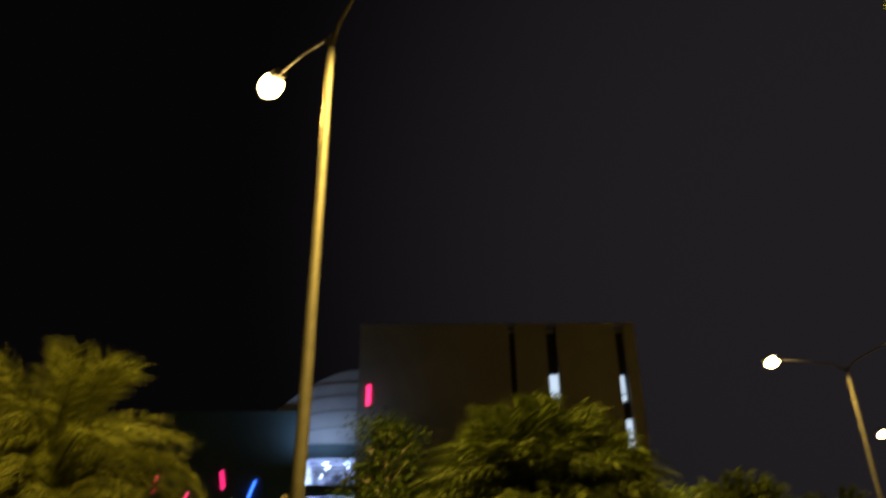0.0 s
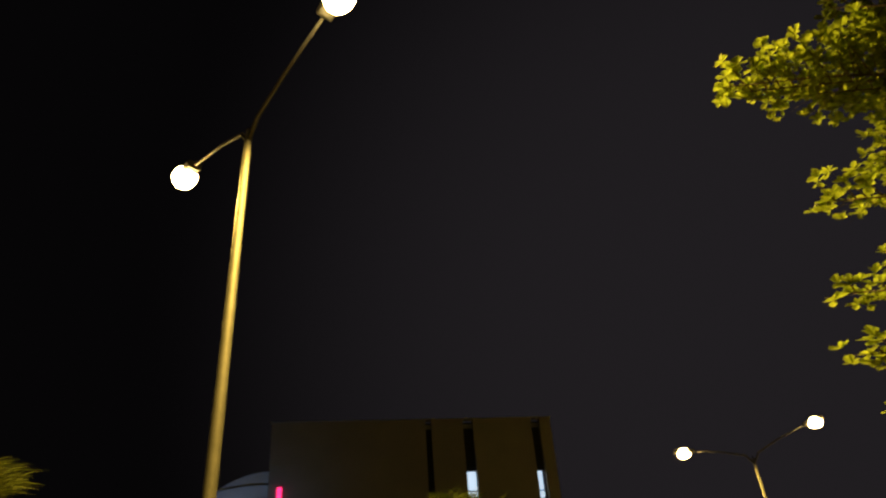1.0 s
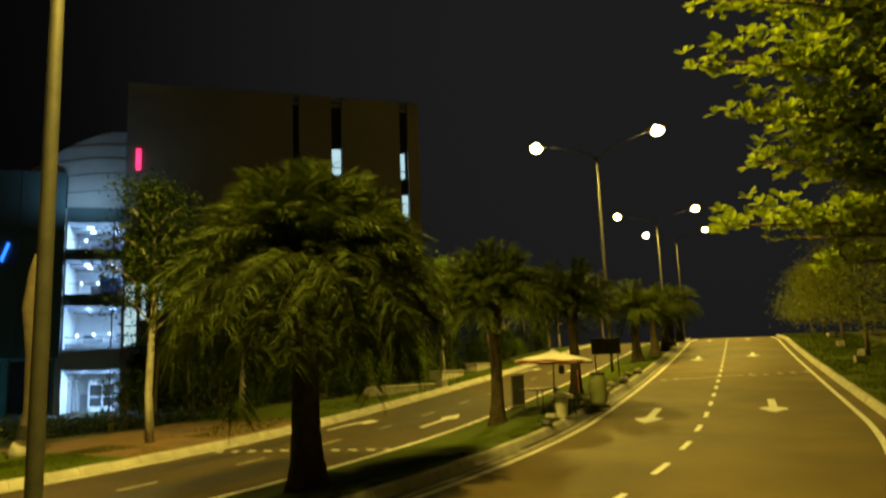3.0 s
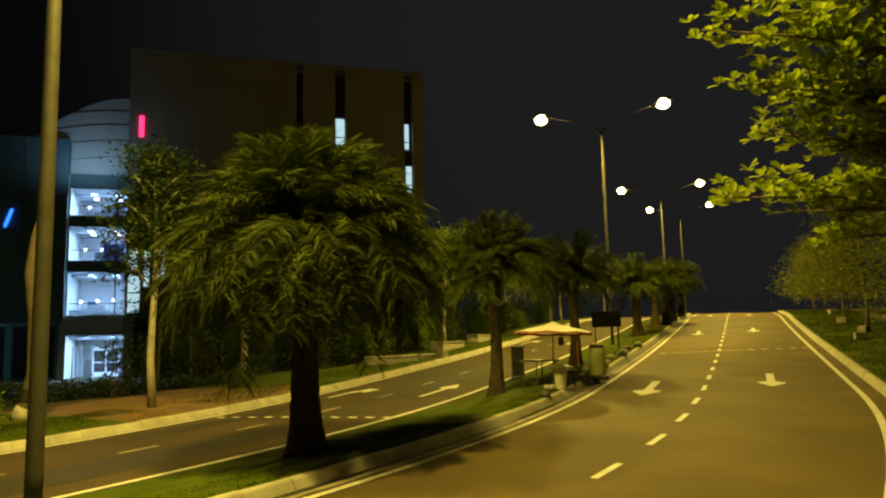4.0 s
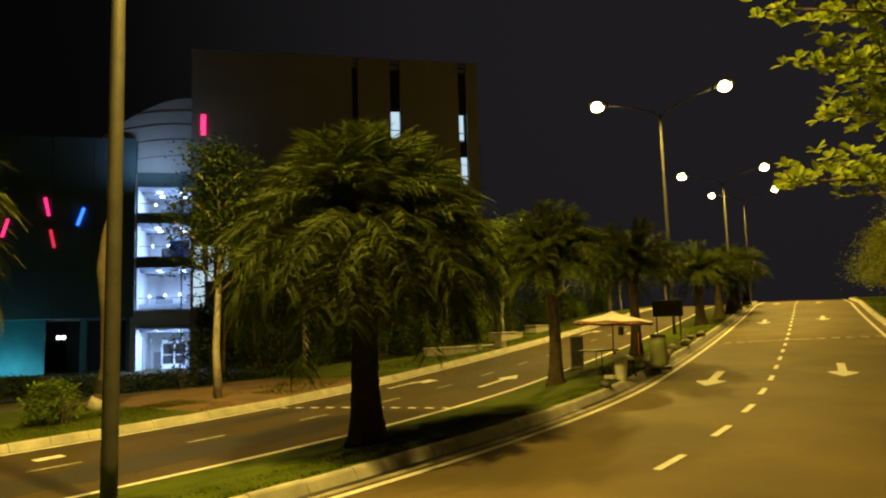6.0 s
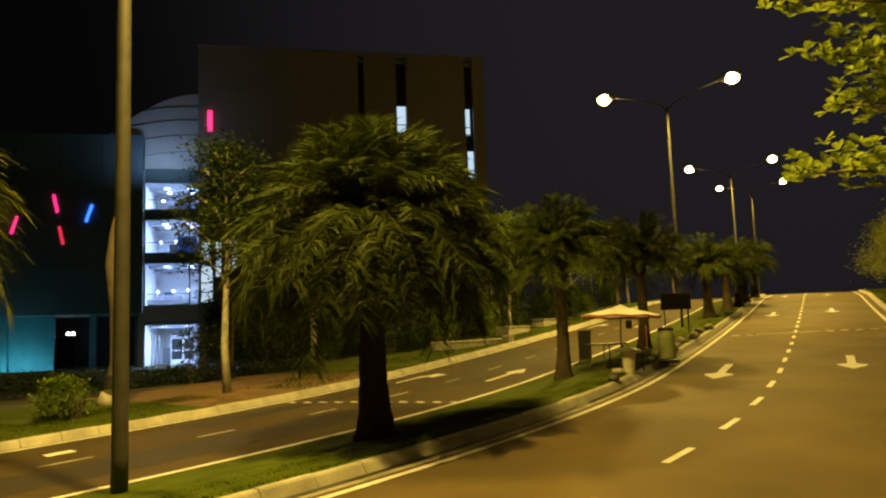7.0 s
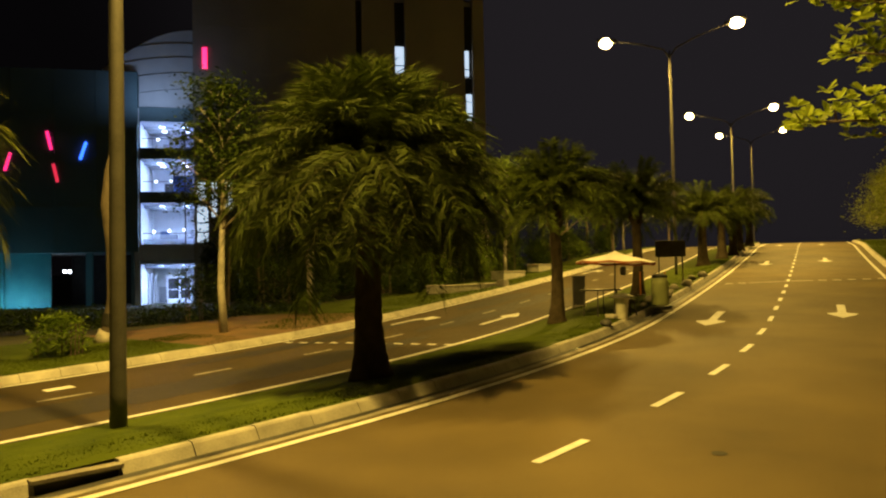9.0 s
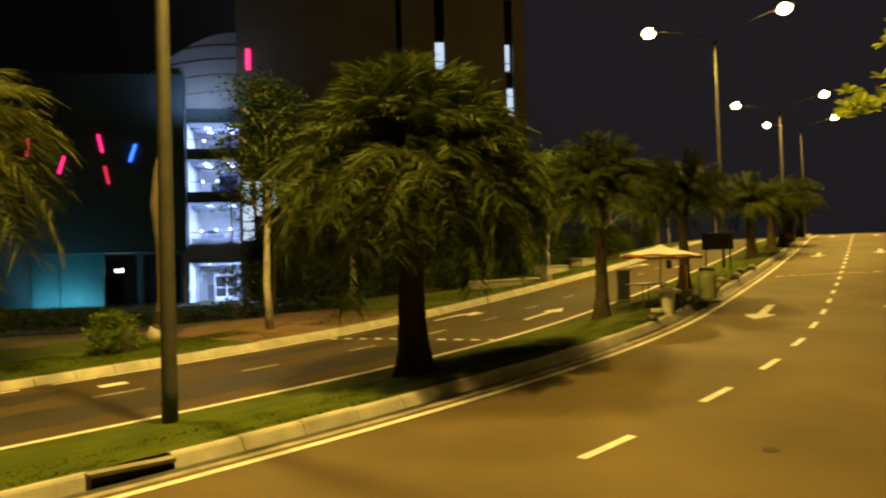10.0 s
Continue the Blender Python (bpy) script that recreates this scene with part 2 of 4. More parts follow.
# ---- ground, carriageways, median, verges ----
def build_ground():
    ax = sorted({round(v, 2) for v in [*np.arange(-60, 90, 1.5), *np.arange(-60, -1500, -60), *np.arange(90, 1500, 60)]})
    ay = sorted({round(v, 2) for v in [*np.arange(-30, 110, 1.5), *np.arange(-30, -1500, -60), *np.arange(110, 1500, 60)]})
    verts, faces = [], []
    for y in ay:
        for x in ax:
            s, v = road_sv(x, y)
            drop = 0.45 * smooth(-8.5, -6.5, v) * (1 - smooth(14, 16.5, v)) if -60 < s < 149 else 0
            rough = 0.12 * noise.noise((x * 0.15, y * 0.15, 0)) * smooth(16, 22, abs(v - 3))
            verts.append((x, y, height(x, y) - drop - 0.02 + rough))
    k = len(ax)
    for j in range(len(ay) - 1):
        for i in range(k - 1):
            a = j * k + i
            faces.append((a, a + 1, a + k + 1, a + k))
    ob = new("ground", raw(verts, faces, "ground", GROUND, True))
    tagged(ob, "dark rough grass and earth sloping up to a crest", "ground", kind="structure")


build_ground()
near_road = tagged(new("road_near", ribbon("road_near", -58, 148, [(-4.0, -0.01), (-3.3, 0.0), (-1.7, 0.015), (0, 0.03), (1.7, 0.015), (3.1, 0.0)], ASPHALT)),
                   "grey asphalt two-lane carriageway rising to a crest", "road", kind="structure")
far_road = tagged(new("road_far", ribbon("road_far", -58, 148, [(6.45, -0.14), (8.9, -0.12), (11.5, -0.14)], ASPHALT_OLD)),
                  "dark worn asphalt carriageway beyond the median", "road", kind="structure")
gutter = tagged(new("gutter", ribbon("gutter", -58, 148, [(3.1, 0.004), (3.12, 0.01), (3.36, -0.01), (3.42, -0.02)], CONCRETE_DARK)),
                "pale concrete gutter strip along the median kerb", "gutter", kind="structure")
gutter_joint = tagged(new("gutter_joint", ribbon("gutter_joint", -58, 148, [(3.25, 0.006), (3.27, 0.008), (3.385, 0.004), (3.4, -0.01)], GROOVE)),
                      "dark grit in the joint at the foot of the kerb", "gutter joint", kind="structure")
median = tagged(new("median", ribbon("median", -58, 148, [(3.62, 0.14), (3.9, 0.16), (4.5, 0.145), (5.0, 0.08), (5.5, 0.0), (6.0, -0.07), (6.35, -0.09), (6.45, -0.135)], GRASS_SOIL)),
                "grassed median strip with bare earth patches", "median", kind="structure")
for s_a, s_b, m_v, l_v in ((-58, 4.2, GRASS_SOIL, "short worn grass verge behind the far kerb"), (4.2, 13.5, SOIL, "reddish bare earth verge behind the far kerb"),
                           (13.5, 148, GRASS_SOIL, "rough grass verge under the roadside trees")):
    verge_far = tagged(new("verge_far", ribbon("verge_far", s_a, s_b, [(11.72, 0.0), (12.2, 0.0), (13.2, 0), (14.2, 0), (15.2, 0), (16.4, 0), (18, 0)], m_v)), l_v, "verge", kind="structure")
    for i_v, vert in enumerate(verge_far.data.vertices):
        if i_v % 7 > 1:
            vert.co.z = height(vert.co.x, vert.co.y) + 0.02 + 0.03 * noise.noise((vert.co.x, vert.co.y, 3))
verge_near = tagged(new("verge_near", ribbon("verge_near", -58, 148, [(-4.24, 0), (-4.7, 0), (-5.2, 0), (-6, 0), (-9, 0)], GRASS_SOIL, rel=False)),
                    "grass verge rising from the kerb", "verge", kind="structure")


def marking(name, s0, s1, v0, v1, road, paint=PAINT, ds=0.5):
    """A painted stripe lying on its carriageway."""
    def crown(v):
        return (0.03 * (1 - abs(v) / 3.3) if v < 4 else -0.14 + 0.02 * (1 - abs(v - 8.95) / 2.6)) + 0.008
    vs = [(v0, crown(v0)), (v1, crown(v1))]
    ob = new(name, ribbon(name, s0, s1, vs, paint, ds))
    ob.parent = road
    return ob


for a, b in ((2.84, 2.97),):
    marking("edge_line", -58, 140, a, b, near_road)
marking("edge_line", -58, 140, -3.62, -3.48, near_road)
marking("edge_line", -58, 140, 6.6, 6.73, far_road)
marking("edge_line", -58, -2.6, 11.2, 11.32, far_road)
marking("edge_line", -1.9, 140, 11.25, 11.37, far_road)
for s in (-9.2, -6.2, -3.1, 0.04, 3.14, *[5.8 + 2.6 * i for i in range(38)]):
    v = float(np.interp(s, (0, 6, 11), (-0.04, 0.0, 0.13)))
    marking("lane_dash", s, s + 1.08, v - 0.06, v + 0.06, near_road)
for i in range(-3, 30):
    s = -1.88 + 3.4 * i
    marking("lane_dash", s, s + 1.05, 8.9 + 0.02 * max(0, 6 - s), 9.01 + 0.02 * max(0, 6 - s), far_road, PAINT_WORN)


def worn_patch(s0, s1, v0, v1, road, material, seed):
    """A resurfaced strip of asphalt with a ragged edge, a few millimetres proud of its carriageway."""
    n, verts, faces = max(4, int((s1 - s0) / 0.25)), [], []
    for i in range(n + 1):
        s = s0 + (s1 - s0) * i / n
        ends = min(1, 4 * i / n, 4 * (n - i) / n) ** 0.5
        mid, half = (v0 + v1) / 2, (v1 - v0) / 2 * ends
        for side in (-1, 1):
            v = mid + side * half + 0.16 * noise.noise((s * 0.8, side * 5, seed))
            x, y = road_xy(s, v)
            verts.append((x, y, base_z(x, y) - 0.14 + 0.02 * (1 - abs(v - 8.95) / 2.6) + 0.004))
    for i in range(n):
        a = 2 * i
        faces.append((a, a + 2, a + 3, a + 1))
    ob = new("asphalt_patch", raw(verts, faces, "asphalt_patch", material))
    ob.parent = road


worn_patch(-14, -1.9, 9.5, 11.1, far_road, ASPHALT_PATCH, 1)
worn_patch(-16, 9.5, 7.5, 8.75, far_road, ASPHALT_PATCH, 2)
worn_patch(10, 26, 8.3, 9.4, far_road, ASPHALT_PATCH, 3)
worn_patch(2, 13, 10.1, 10.7, far_road, ASPHALT_PATCH, 4)
worn_patch(16, 23, 9.7, 10.8, far_road, ASPHALT_PATCH, 5)
# an oil spot on the near lane
spot_x, spot_y = 4.75, 7.41
spot_v = [(spot_x + 0.09 * (1 + 0.3 * noise.noise((k, 2, 1))) * math.cos(k * math.tau / 14), spot_y + 0.09 * (1 + 0.3 * noise.noise((k, 2, 1))) * math.sin(k * math.tau / 14)) for k in range(14)]
spot = new("oil_spot", raw([(x, y, base_z(x, y) + 0.03 * (1 - abs(road_sv(x, y)[1]) / 3.3) + 0.006) for x, y in spot_v], [tuple(range(14))], "oil_spot", ASPHALT_PATCH))
spot.parent = near_road
# transverse give-way dots on both carriageways
for v in (2.5, 2.0, -1.0, -1.55, -2.1, -2.65, -3.2):
    marking("give_way_dot", 26.7 - 0.45 * v, 26.86 - 0.45 * v, v, v - 0.3, near_road)
for i in range(8):
    v = 1.6 - 0.3 * i
    marking("give_way_line", 26.74 - 0.45 * v, 26.84 - 0.45 * v, v, v - 0.3, near_road)
for i in range(11):
    v = 11.1 - 0.42 * i
    marking("give_way_dot", 6.5 + 0.15 * i, 6.66 + 0.15 * i, v, v - 0.24, far_road)


def arrow(s, v, road, bent, away):
    """A lane arrow: a shaft with a broad head; away: 1 points uphill, -1 downhill; bent: sideways reach of a turning head."""
    k = 0.085 if away > 0 else 0.11        # half the shaft's width
    outline = [(-k, 0), (k, 0), (k, 2.05), (3.5 * k, 2.3), (3 * k, 2.55), (0, 3.3), (-3 * k, 2.55), (-3.5 * k, 2.3), (-k, 2.05)]
    if bent:
        outline = [(-0.06, 0), (0.06, 0), (0.06, 1.4), (0.06 + bent * 0.3, 1.85), (bent * 0.75, 1.55), (bent * 1.0, 2.5), (bent * 0.2, 2.75), (0.02 + bent * 0.18, 2.3), (-0.06, 1.8)]
    verts = []
    for dv, dsr in outline:
        x, y = road_xy(s + away * dsr, v - away * dv)
        lift = (0.03 * (1 - abs(v - away * dv) / 3.3) if v < 4 else -0.12) + 0.008
        verts.append((x, y, base_z(x, y) + lift))
    me = raw(verts, [tuple(range(len(verts)))], "lane_arrow", PAINT)
    bm = bmesh.new()
    bm.from_mesh(me)
    bmesh.ops.recalc_face_normals(bm, faces=bm.faces)
    bmesh.ops.triangulate(bm, faces=bm.faces)
    for f in bm.faces:
        if f.normal.z < 0:
            f.normal_flip()
    bm.to_mesh(me)
    bm.free()
    ob = new("lane_arrow", me)
    ob.parent = road


arrow(18.0, -1.58, near_road, 0, -1)
arrow(15.7, 1.55, near_road, 0, -1)
arrow(42, -1.45, near_road, 0, -1)
arrow(40, 1.55, near_road, 0, -1)
arrow(60, -1.45, near_road, 0, -1)
arrow(60, 1.55, near_road, 0, -1)
arrow(11.3, 10.45, far_road, 0.6, 1)
arrow(12.2, 7.8, far_road, 0, 1)
arrow(33, 10.7, far_road, 0.6, 1)
arrow(33, 8.1, far_road, 0, 1)
marking("painted_bar", -1.35, -0.75, 9.95, 10.25, far_road)


def kerb_run(name, s0, s1, v0, v1, low, top, length, skip, label):
    """Single precast kerb stones laid end to end, a few tilted by use."""
    holder = thing(name, 0, 0, 0, label, "kerb", kind="structure")
    s, i = s0, 0
    rng = random.Random(7)
    while s < s1:
        if not any(a <= s < b for a, b in skip):
            g, tilt = 0.012, rng.uniform(-0.008, 0.008)
            e = s + length - g
            lean = 0.13 if v1 > v0 else -0.13
            prof = [(v0, low), (v0 + lean * 0.75, top - 0.025 + tilt), (v0 + lean, top + tilt), (v1, top + tilt), (v1, low)]
            verts = []
            for ss in (s, e):
                for v, dz in prof:
                    x, y = road_xy(ss, v)
                    verts.append((x, y, base_z(x, y) + dz))
            k = len(prof)
            faces = [(j, j + 1, k + j + 1, k + j) for j in range(k - 1)] + [tuple(range(k))[::-1], tuple(range(k, 2 * k))]
            if v1 < v0:
                faces = [f[::-1] for f in faces]
            ob = new("kerb_stone", raw(verts, faces, "kerb_stone", CONCRETE))
            ob.parent = holder
        s += length
        i += 1
    return holder


# ---- street lamps ----
def street_lamp(s, v, tall, lit, label, girth=1.0, far_share=0.64, near_share=0.96):
    x, y = road_xy(s, v)
    z = height(x, y)
    i = int(np.argmin(abs(ROAD_S - s)))
    turn = math.degrees(math.atan2(ROAD_N[i][1], ROAD_N[i][0]))      # local x points to the far side
    lamp = thing("street_lamp", x, y, z - 0.02, label, "street lamp", "double street lamps along the median", turn)
    part("pole", tube([(0, 0, 0.04), (0, 0, 0.5), (0, 0, tall * 0.5), (0, 0, tall - 0.6), (0, 0, tall)], [0.128 * girth, 0.124 * girth, 0.105 * girth, 0.074 * girth, 0.066 * girth], 14), GALV, lamp, "tapered grey steel pole", True)
    for side in (1, -1):
        pts = [(0, 0, tall - 0.35), (side * 0.3, 0, tall + 0.1), (side * 1.3, 0, tall + 0.5), (side * 2.7, 0, tall + 0.88)]
        part("arm", tube(pts, [0.045, 0.042, 0.036, 0.032], 8), GALV, lamp, smooth_faces=True)
        bm = boxed(-0.5, -0.17, -0.07, 0.5, 0.17, 0.11, 0.05)
        bmesh.ops.rotate(bm, verts=bm.verts, cent=(0, 0, 0), matrix=Matrix.Rotation(-side * radians(10), 3, "Y"))
        bmesh.ops.translate(bm, verts=bm.verts, vec=(side * 3.1, 0, tall + 0.95))
        head = part("lamp_head", bm, LAMP_GREY, lamp, "grey lamp housing")
        # bowl made larger than life: the lamp's bloom is put into its shape
        bm = bmesh.new()
        bmesh.ops.create_uvsphere(bm, u_segments=18, v_segments=10, radius=1)
        bmesh.ops.scale(bm, verts=bm.verts, vec=(0.33, 0.28, 0.26))
        bmesh.ops.translate(bm, verts=bm.verts, vec=(side * 3.15, 0, tall + 0.86))
        part("bowl", bm, BOWL, head, "lit glass bowl", True)
        if lit:
            li = bpy.data.lights.new("lamp_light", "SPOT")
            li.energy, li.color, li.shadow_soft_size = lit * (far_share if side > 0 else near_share), LAMP_COLOUR, 0.2
            li.spot_size, li.spot_blend = radians(152), 0.4
            ob = new("lamp_light", li)
            ob.parent = lamp
            ob.matrix_basis = pose(side * 3.15, 0, tall + 0.46)
    return lamp


street_lamp(-1.96, 5.72, 12.8, LAMP_POWER * 1.27, "tall grey steel street lamp with two lit arms", 0.92)
street_lamp(30.3, 5.2, 11.15, LAMP_POWER * 0.58, "tall grey steel street lamp with two lit arms", 0.6, 2.0, 0.9)
street_lamp(55.7, 4.7, 9.9, LAMP_POWER * 1.1, "grey double street lamp farther up the hill", 0.6)
street_lamp(77.5, 4.7, 11.4, LAMP_POWER * 0.7, "grey double street lamp beyond the crest", 0.6)


# ---- palms ----
def frond_mesh(length, rise, droop, seed, thin=0.9, leaf=PALM_LEAF):
    """One feather leaf from its base at the origin along +x: an arched stem with two rows of hanging leaflets."""
    rng = random.Random(seed)
    verts, faces, mats = [], [], []
    n = 12

    def at(u):
        return Vector((length * (u - 0.18 * u * u * droop), 0.03 * math.sin(u * 3), rise * math.sin(u * 1.9) * length - droop * length * 0.62 * u * u * u))
    for i in range(n):
        u = i / n
        p, q = at(u), at(u + 1 / n)
        w0, w1 = 0.035 * (1 - u) + 0.004, 0.035 * (1 - u - 1 / n) + 0.004
        b = len(verts)
        verts += [p + Vector((0, -w0, 0)), p + Vector((0, w0, 0)), p + Vector((0, 0, w0)), q + Vector((0, -w1, 0)), q + Vector((0, w1, 0)), q + Vector((0, 0, w1))]
        faces += [(b, b + 3, b + 5, b + 2), (b + 2, b + 5, b + 4, b + 1), (b + 1, b + 4, b + 3, b)]
        mats += [1, 1, 1]
    m = 130
    for i in range(m):
        u = 0.06 + 0.94 * i / m
        p = at(u)
        d = (at(min(u + 0.03, 1)) - at(u - 0.03)).normalized()
        for side in (-1, 1):
            ll = length * 0.21 * (math.sin(min(u * 1.35 + 0.25, 2.7)) ** 0.7) * rng.uniform(0.85, 1.15) * thin
            out = (Vector((0, side, 0)) * rng.uniform(0.75, 1.0) + d * rng.uniform(0.5, 0.8) + Vector((0, 0, rng.uniform(-0.3, 0.6)))).normalized()
            mid = p + out * ll * 0.55 + Vector((0, 0, -0.04 * ll))
            tip = p + out * ll + Vector((0, 0, -rng.uniform(0.25, 0.6) * ll))
            wv = (d * 0.7 + Vector((rng.gauss(0, 0.4), rng.gauss(0, 0.4), rng.gauss(0, 0.4)))) * rng.uniform(0.0095, 0.016)
            b = len(verts)
            verts += [p, mid - wv, tip, mid + wv]
            faces += [(b, b + 1, b + 2, b + 3)]
            mats.append(0)
    me = raw(verts, faces, "frond", leaf)
    me.materials.append(RACHIS)
    me.polygons.foreach_set("material_index", mats)
    return me


FRONDS = {}


def palm(x, y, trunk_h, trunk_r, spread, count, label, seed, group="feather palms on the median", lean=0.0, weep=1.0, high=84, low=-34, spears=0, leaf=PALM_LEAF):
    rng = random.Random(seed)
    root = thing("palm_tree", x, y, height(x, y) - 0.05, label, "palm tree", group, rng.uniform(0, 360))
    n = 26
    pts, rad = [], []
    for i in range(n + 1):
        u = i / n
        pts.append((lean * u * u, 0.04 * math.sin(u * 4), u * trunk_h))
        rad.append(trunk_r * (1.0 + 0.7 * math.exp(-u * 9) - 0.22 * u) * (1 + 0.06 * (i % 2)))
    bm = tube(pts, rad, 14)
    for vert in bm.verts:
        k = 1 + 0.07 * noise.noise(vert.co * 9)
        vert.co.x, vert.co.y = vert.co.x * k, vert.co.y * k
    part("trunk", bm, PALM_BARK, root, "rough grey-brown ringed trunk", True)
    stubs = bmesh.new()
    for i in range(34):        # cut leaf bases under the crown
        a, zz = i * 2.4, trunk_h * (0.78 + 0.22 * i / 34)
        r = bmesh.ops.create_cone(stubs, segments=5, radius1=0.07, radius2=0.03, depth=0.3, cap_ends=True)
        m = Matrix.Translation((lean * 0.8 + math.cos(a) * trunk_r * 0.9, math.sin(a) * trunk_r * 0.9, zz)) @ Matrix.Rotation(a, 4, "Z") @ Matrix.Rotation(radians(38), 4, "Y")
        bmesh.ops.transform(stubs, matrix=m, verts=r["verts"])
    tagged(part("leaf_sheath", stubs, PALM_BARK, root), kind="stuff")
    for i in range(count):
        u = (i + 0.5) / count
        kind = min(5, int(u * 6))
        key = (round(spread, 1), kind, weep)
        if key not in FRONDS:
            rise = [0.04, 0.08, 0.14, 0.18, 0.18, 0.14][kind]
            droop = [0.14, 0.3, 0.5, 0.68, 0.8, 0.85][kind] * weep
            FRONDS[key] = frond_mesh(spread * [0.88, 0.86, 0.92, 0.98, 1.02, 0.96][kind], rise, droop, kind, leaf=leaf)
        tilt = high - (high - low) * u + rng.uniform(-20, 20)
        ob = new("frond", FRONDS[key])
        ob.parent = root
        ob.matrix_basis = pose(lean, 0, trunk_h * (1.0 - 0.07 * u), 0, 0, i * 137.5 + rng.uniform(-12, 12)) @ pose(0, 0, 0, rng.uniform(-25, 25), -tilt, 0)
    for i in range(spears):       # young fronds standing above the crown, and short ones in its heart
        ob = new("frond", FRONDS[(round(spread, 1), 1 + i % 3, weep)])
        ob.parent = root
        tall = i % 3 == 0
        ob.matrix_basis = (pose(lean, 0, trunk_h + (0 if tall else 0.12), 0, 0, i * 137.5 + rng.uniform(-20, 20)) @ pose(0, 0, 0, rng.uniform(-40, 40), -(rng.uniform(55, 80) if tall else rng.uniform(0, 55)), 0)
                           @ Matrix.Scale(rng.uniform(0.9, 1.16) if tall else rng.uniform(0.55, 0.85), 4))
    return root


palm(1.6, 12.95, 3.2, 0.25, 2.6, 190, "large feather palm with a dense drooping crown on the median", 3, weep=0.88, low=-12, spears=30)
palm(7.6, 19.5, 3.45, 0.17, 1.9, 80, "feather palm with a slim dark trunk on the median", 5, weep=0.75, high=58, low=-6, spears=3)
palm(12.65, 24.5, 3.3, 0.18, 1.9, 74, "feather palm beside the stall on the median", 6, weep=0.75, high=58, low=-6, spears=3)
palm(23.0, 36.8, 2.9, 0.25, 2.1, 44, "feather palm up the median", 8, weep=0.75, high=62, low=-8)
palm(26.7, 40.7, 2.8, 0.25, 2.1, 44, "feather palm up the median", 9, weep=0.75, high=62, low=-8)
palm(29.0, 43.0, 2.8, 0.24, 2.1, 40, "feather palm up the median", 10, weep=0.75, high=62, low=-8)
palm(32.0, 46.6, 2.8, 0.24, 2.1, 40, "feather palm up the median", 11, weep=0.75, high=62, low=-8)
palm(35.6, 50.6, 2.8, 0.24, 2.1, 40, "feather palm near the crest", 12, weep=0.75, high=62, low=-8)


# ---- broad-leaved trees ----
def crown_mesh(name, tips, leaves, leaf, spread, material, seed, flat=0.7, rosette=0, tumble=0.35):
    """Clumps of single leaves round the twig ends."""
    rng = np.random.default_rng(seed)
    verts, faces = [], []
    for tip in tips:
        for _ in range(leaves):
            c = np.array(tip) + rng.normal(0, 1, 3) * spread * np.array([1, 1, flat])
            blades = rosette or 1
            for k in range(blades):
                a, e = rng.uniform(0, math.tau), rng.uniform(-0.5, 0.7)
                d = np.array([math.cos(a) * math.cos(e), math.sin(a) * math.cos(e), math.sin(e)])
                w = np.cross(d, [0, 0, 1.0]) + rng.normal(0, tumble, 3)
                w /= np.linalg.norm(w)
                ln = leaf * rng.uniform(0.6, 1.25)
                wd = ln * rng.uniform(0.2, 0.3)
                up = np.cross(w, d) * ln * 0.08
                b = len(verts)
                verts += [c, c + d * ln * 0.55 - w * wd + up, c + d * ln, c + d * ln * 0.55 + w * wd + up]
                faces.append((b, b + 1, b + 2, b + 3))
    return raw(verts, faces, name, material)


def limbs(base, tall, first, reach, count, seed, r0, bark, flat=0.5, taper=0.75):
    """Trunk and limb bars, and the twig ends where leaves grow."""
    rng = random.Random(seed)
    bars, tips = [], []
    top = Vector(base) + Vector((rng.uniform(-0.2, 0.2), rng.uniform(-0.2, 0.2), tall))
    b0 = Vector(base)
    trunk_pts = [b0.lerp(top, u) + Vector((0.06 * math.sin(u * 7 + seed), 0.06 * math.cos(u * 6 + seed), 0)) * (1 if u else 0) for u in (0, 0.2, 0.4, 0.6, 0.8, 1)]
    bars.append((trunk_pts, [r0 * 1.25, r0, r0 * 0.85, r0 * 0.65, r0 * 0.45, r0 * 0.2]))
    for i in range(count):
        u = first + (1 - first) * (i + 0.5) / count
        a = i * 2.4 + rng.uniform(-0.4, 0.4)
        ln = reach * (1.15 - taper * abs(u - first) / (1 - first)) * rng.uniform(0.75, 1.15)
        st = b0.lerp(top, u)
        dirv = Vector((math.cos(a), math.sin(a), flat * rng.uniform(0.6, 1.3)))
        mid, end = st + dirv * ln * 0.5 + Vector((0, 0, 0.05 * ln)), st + dirv * ln
        bars.append(([st, mid, end], [r0 * 0.38 * (1.2 - u * 0.6), r0 * 0.25, r0 * 0.07]))
        tips += [tuple(end), tuple(mid.lerp(end, 0.5)), tuple(mid + Vector((rng.uniform(-0.3, 0.3), rng.uniform(-0.3, 0.3), 0.2)))]
        for k in range(3):
            q = mid.lerp(end, rng.uniform(0.1, 0.9))
            e2 = q + Vector((rng.uniform(-1, 1), rng.uniform(-1, 1), rng.uniform(-0.2, 0.6))) * ln * 0.42
            bars.append(([q, e2], [r0 * 0.12, r0 * 0.04]))
            tips.append(tuple(e2))
    tips.append(tuple(top))
    return bars, tips


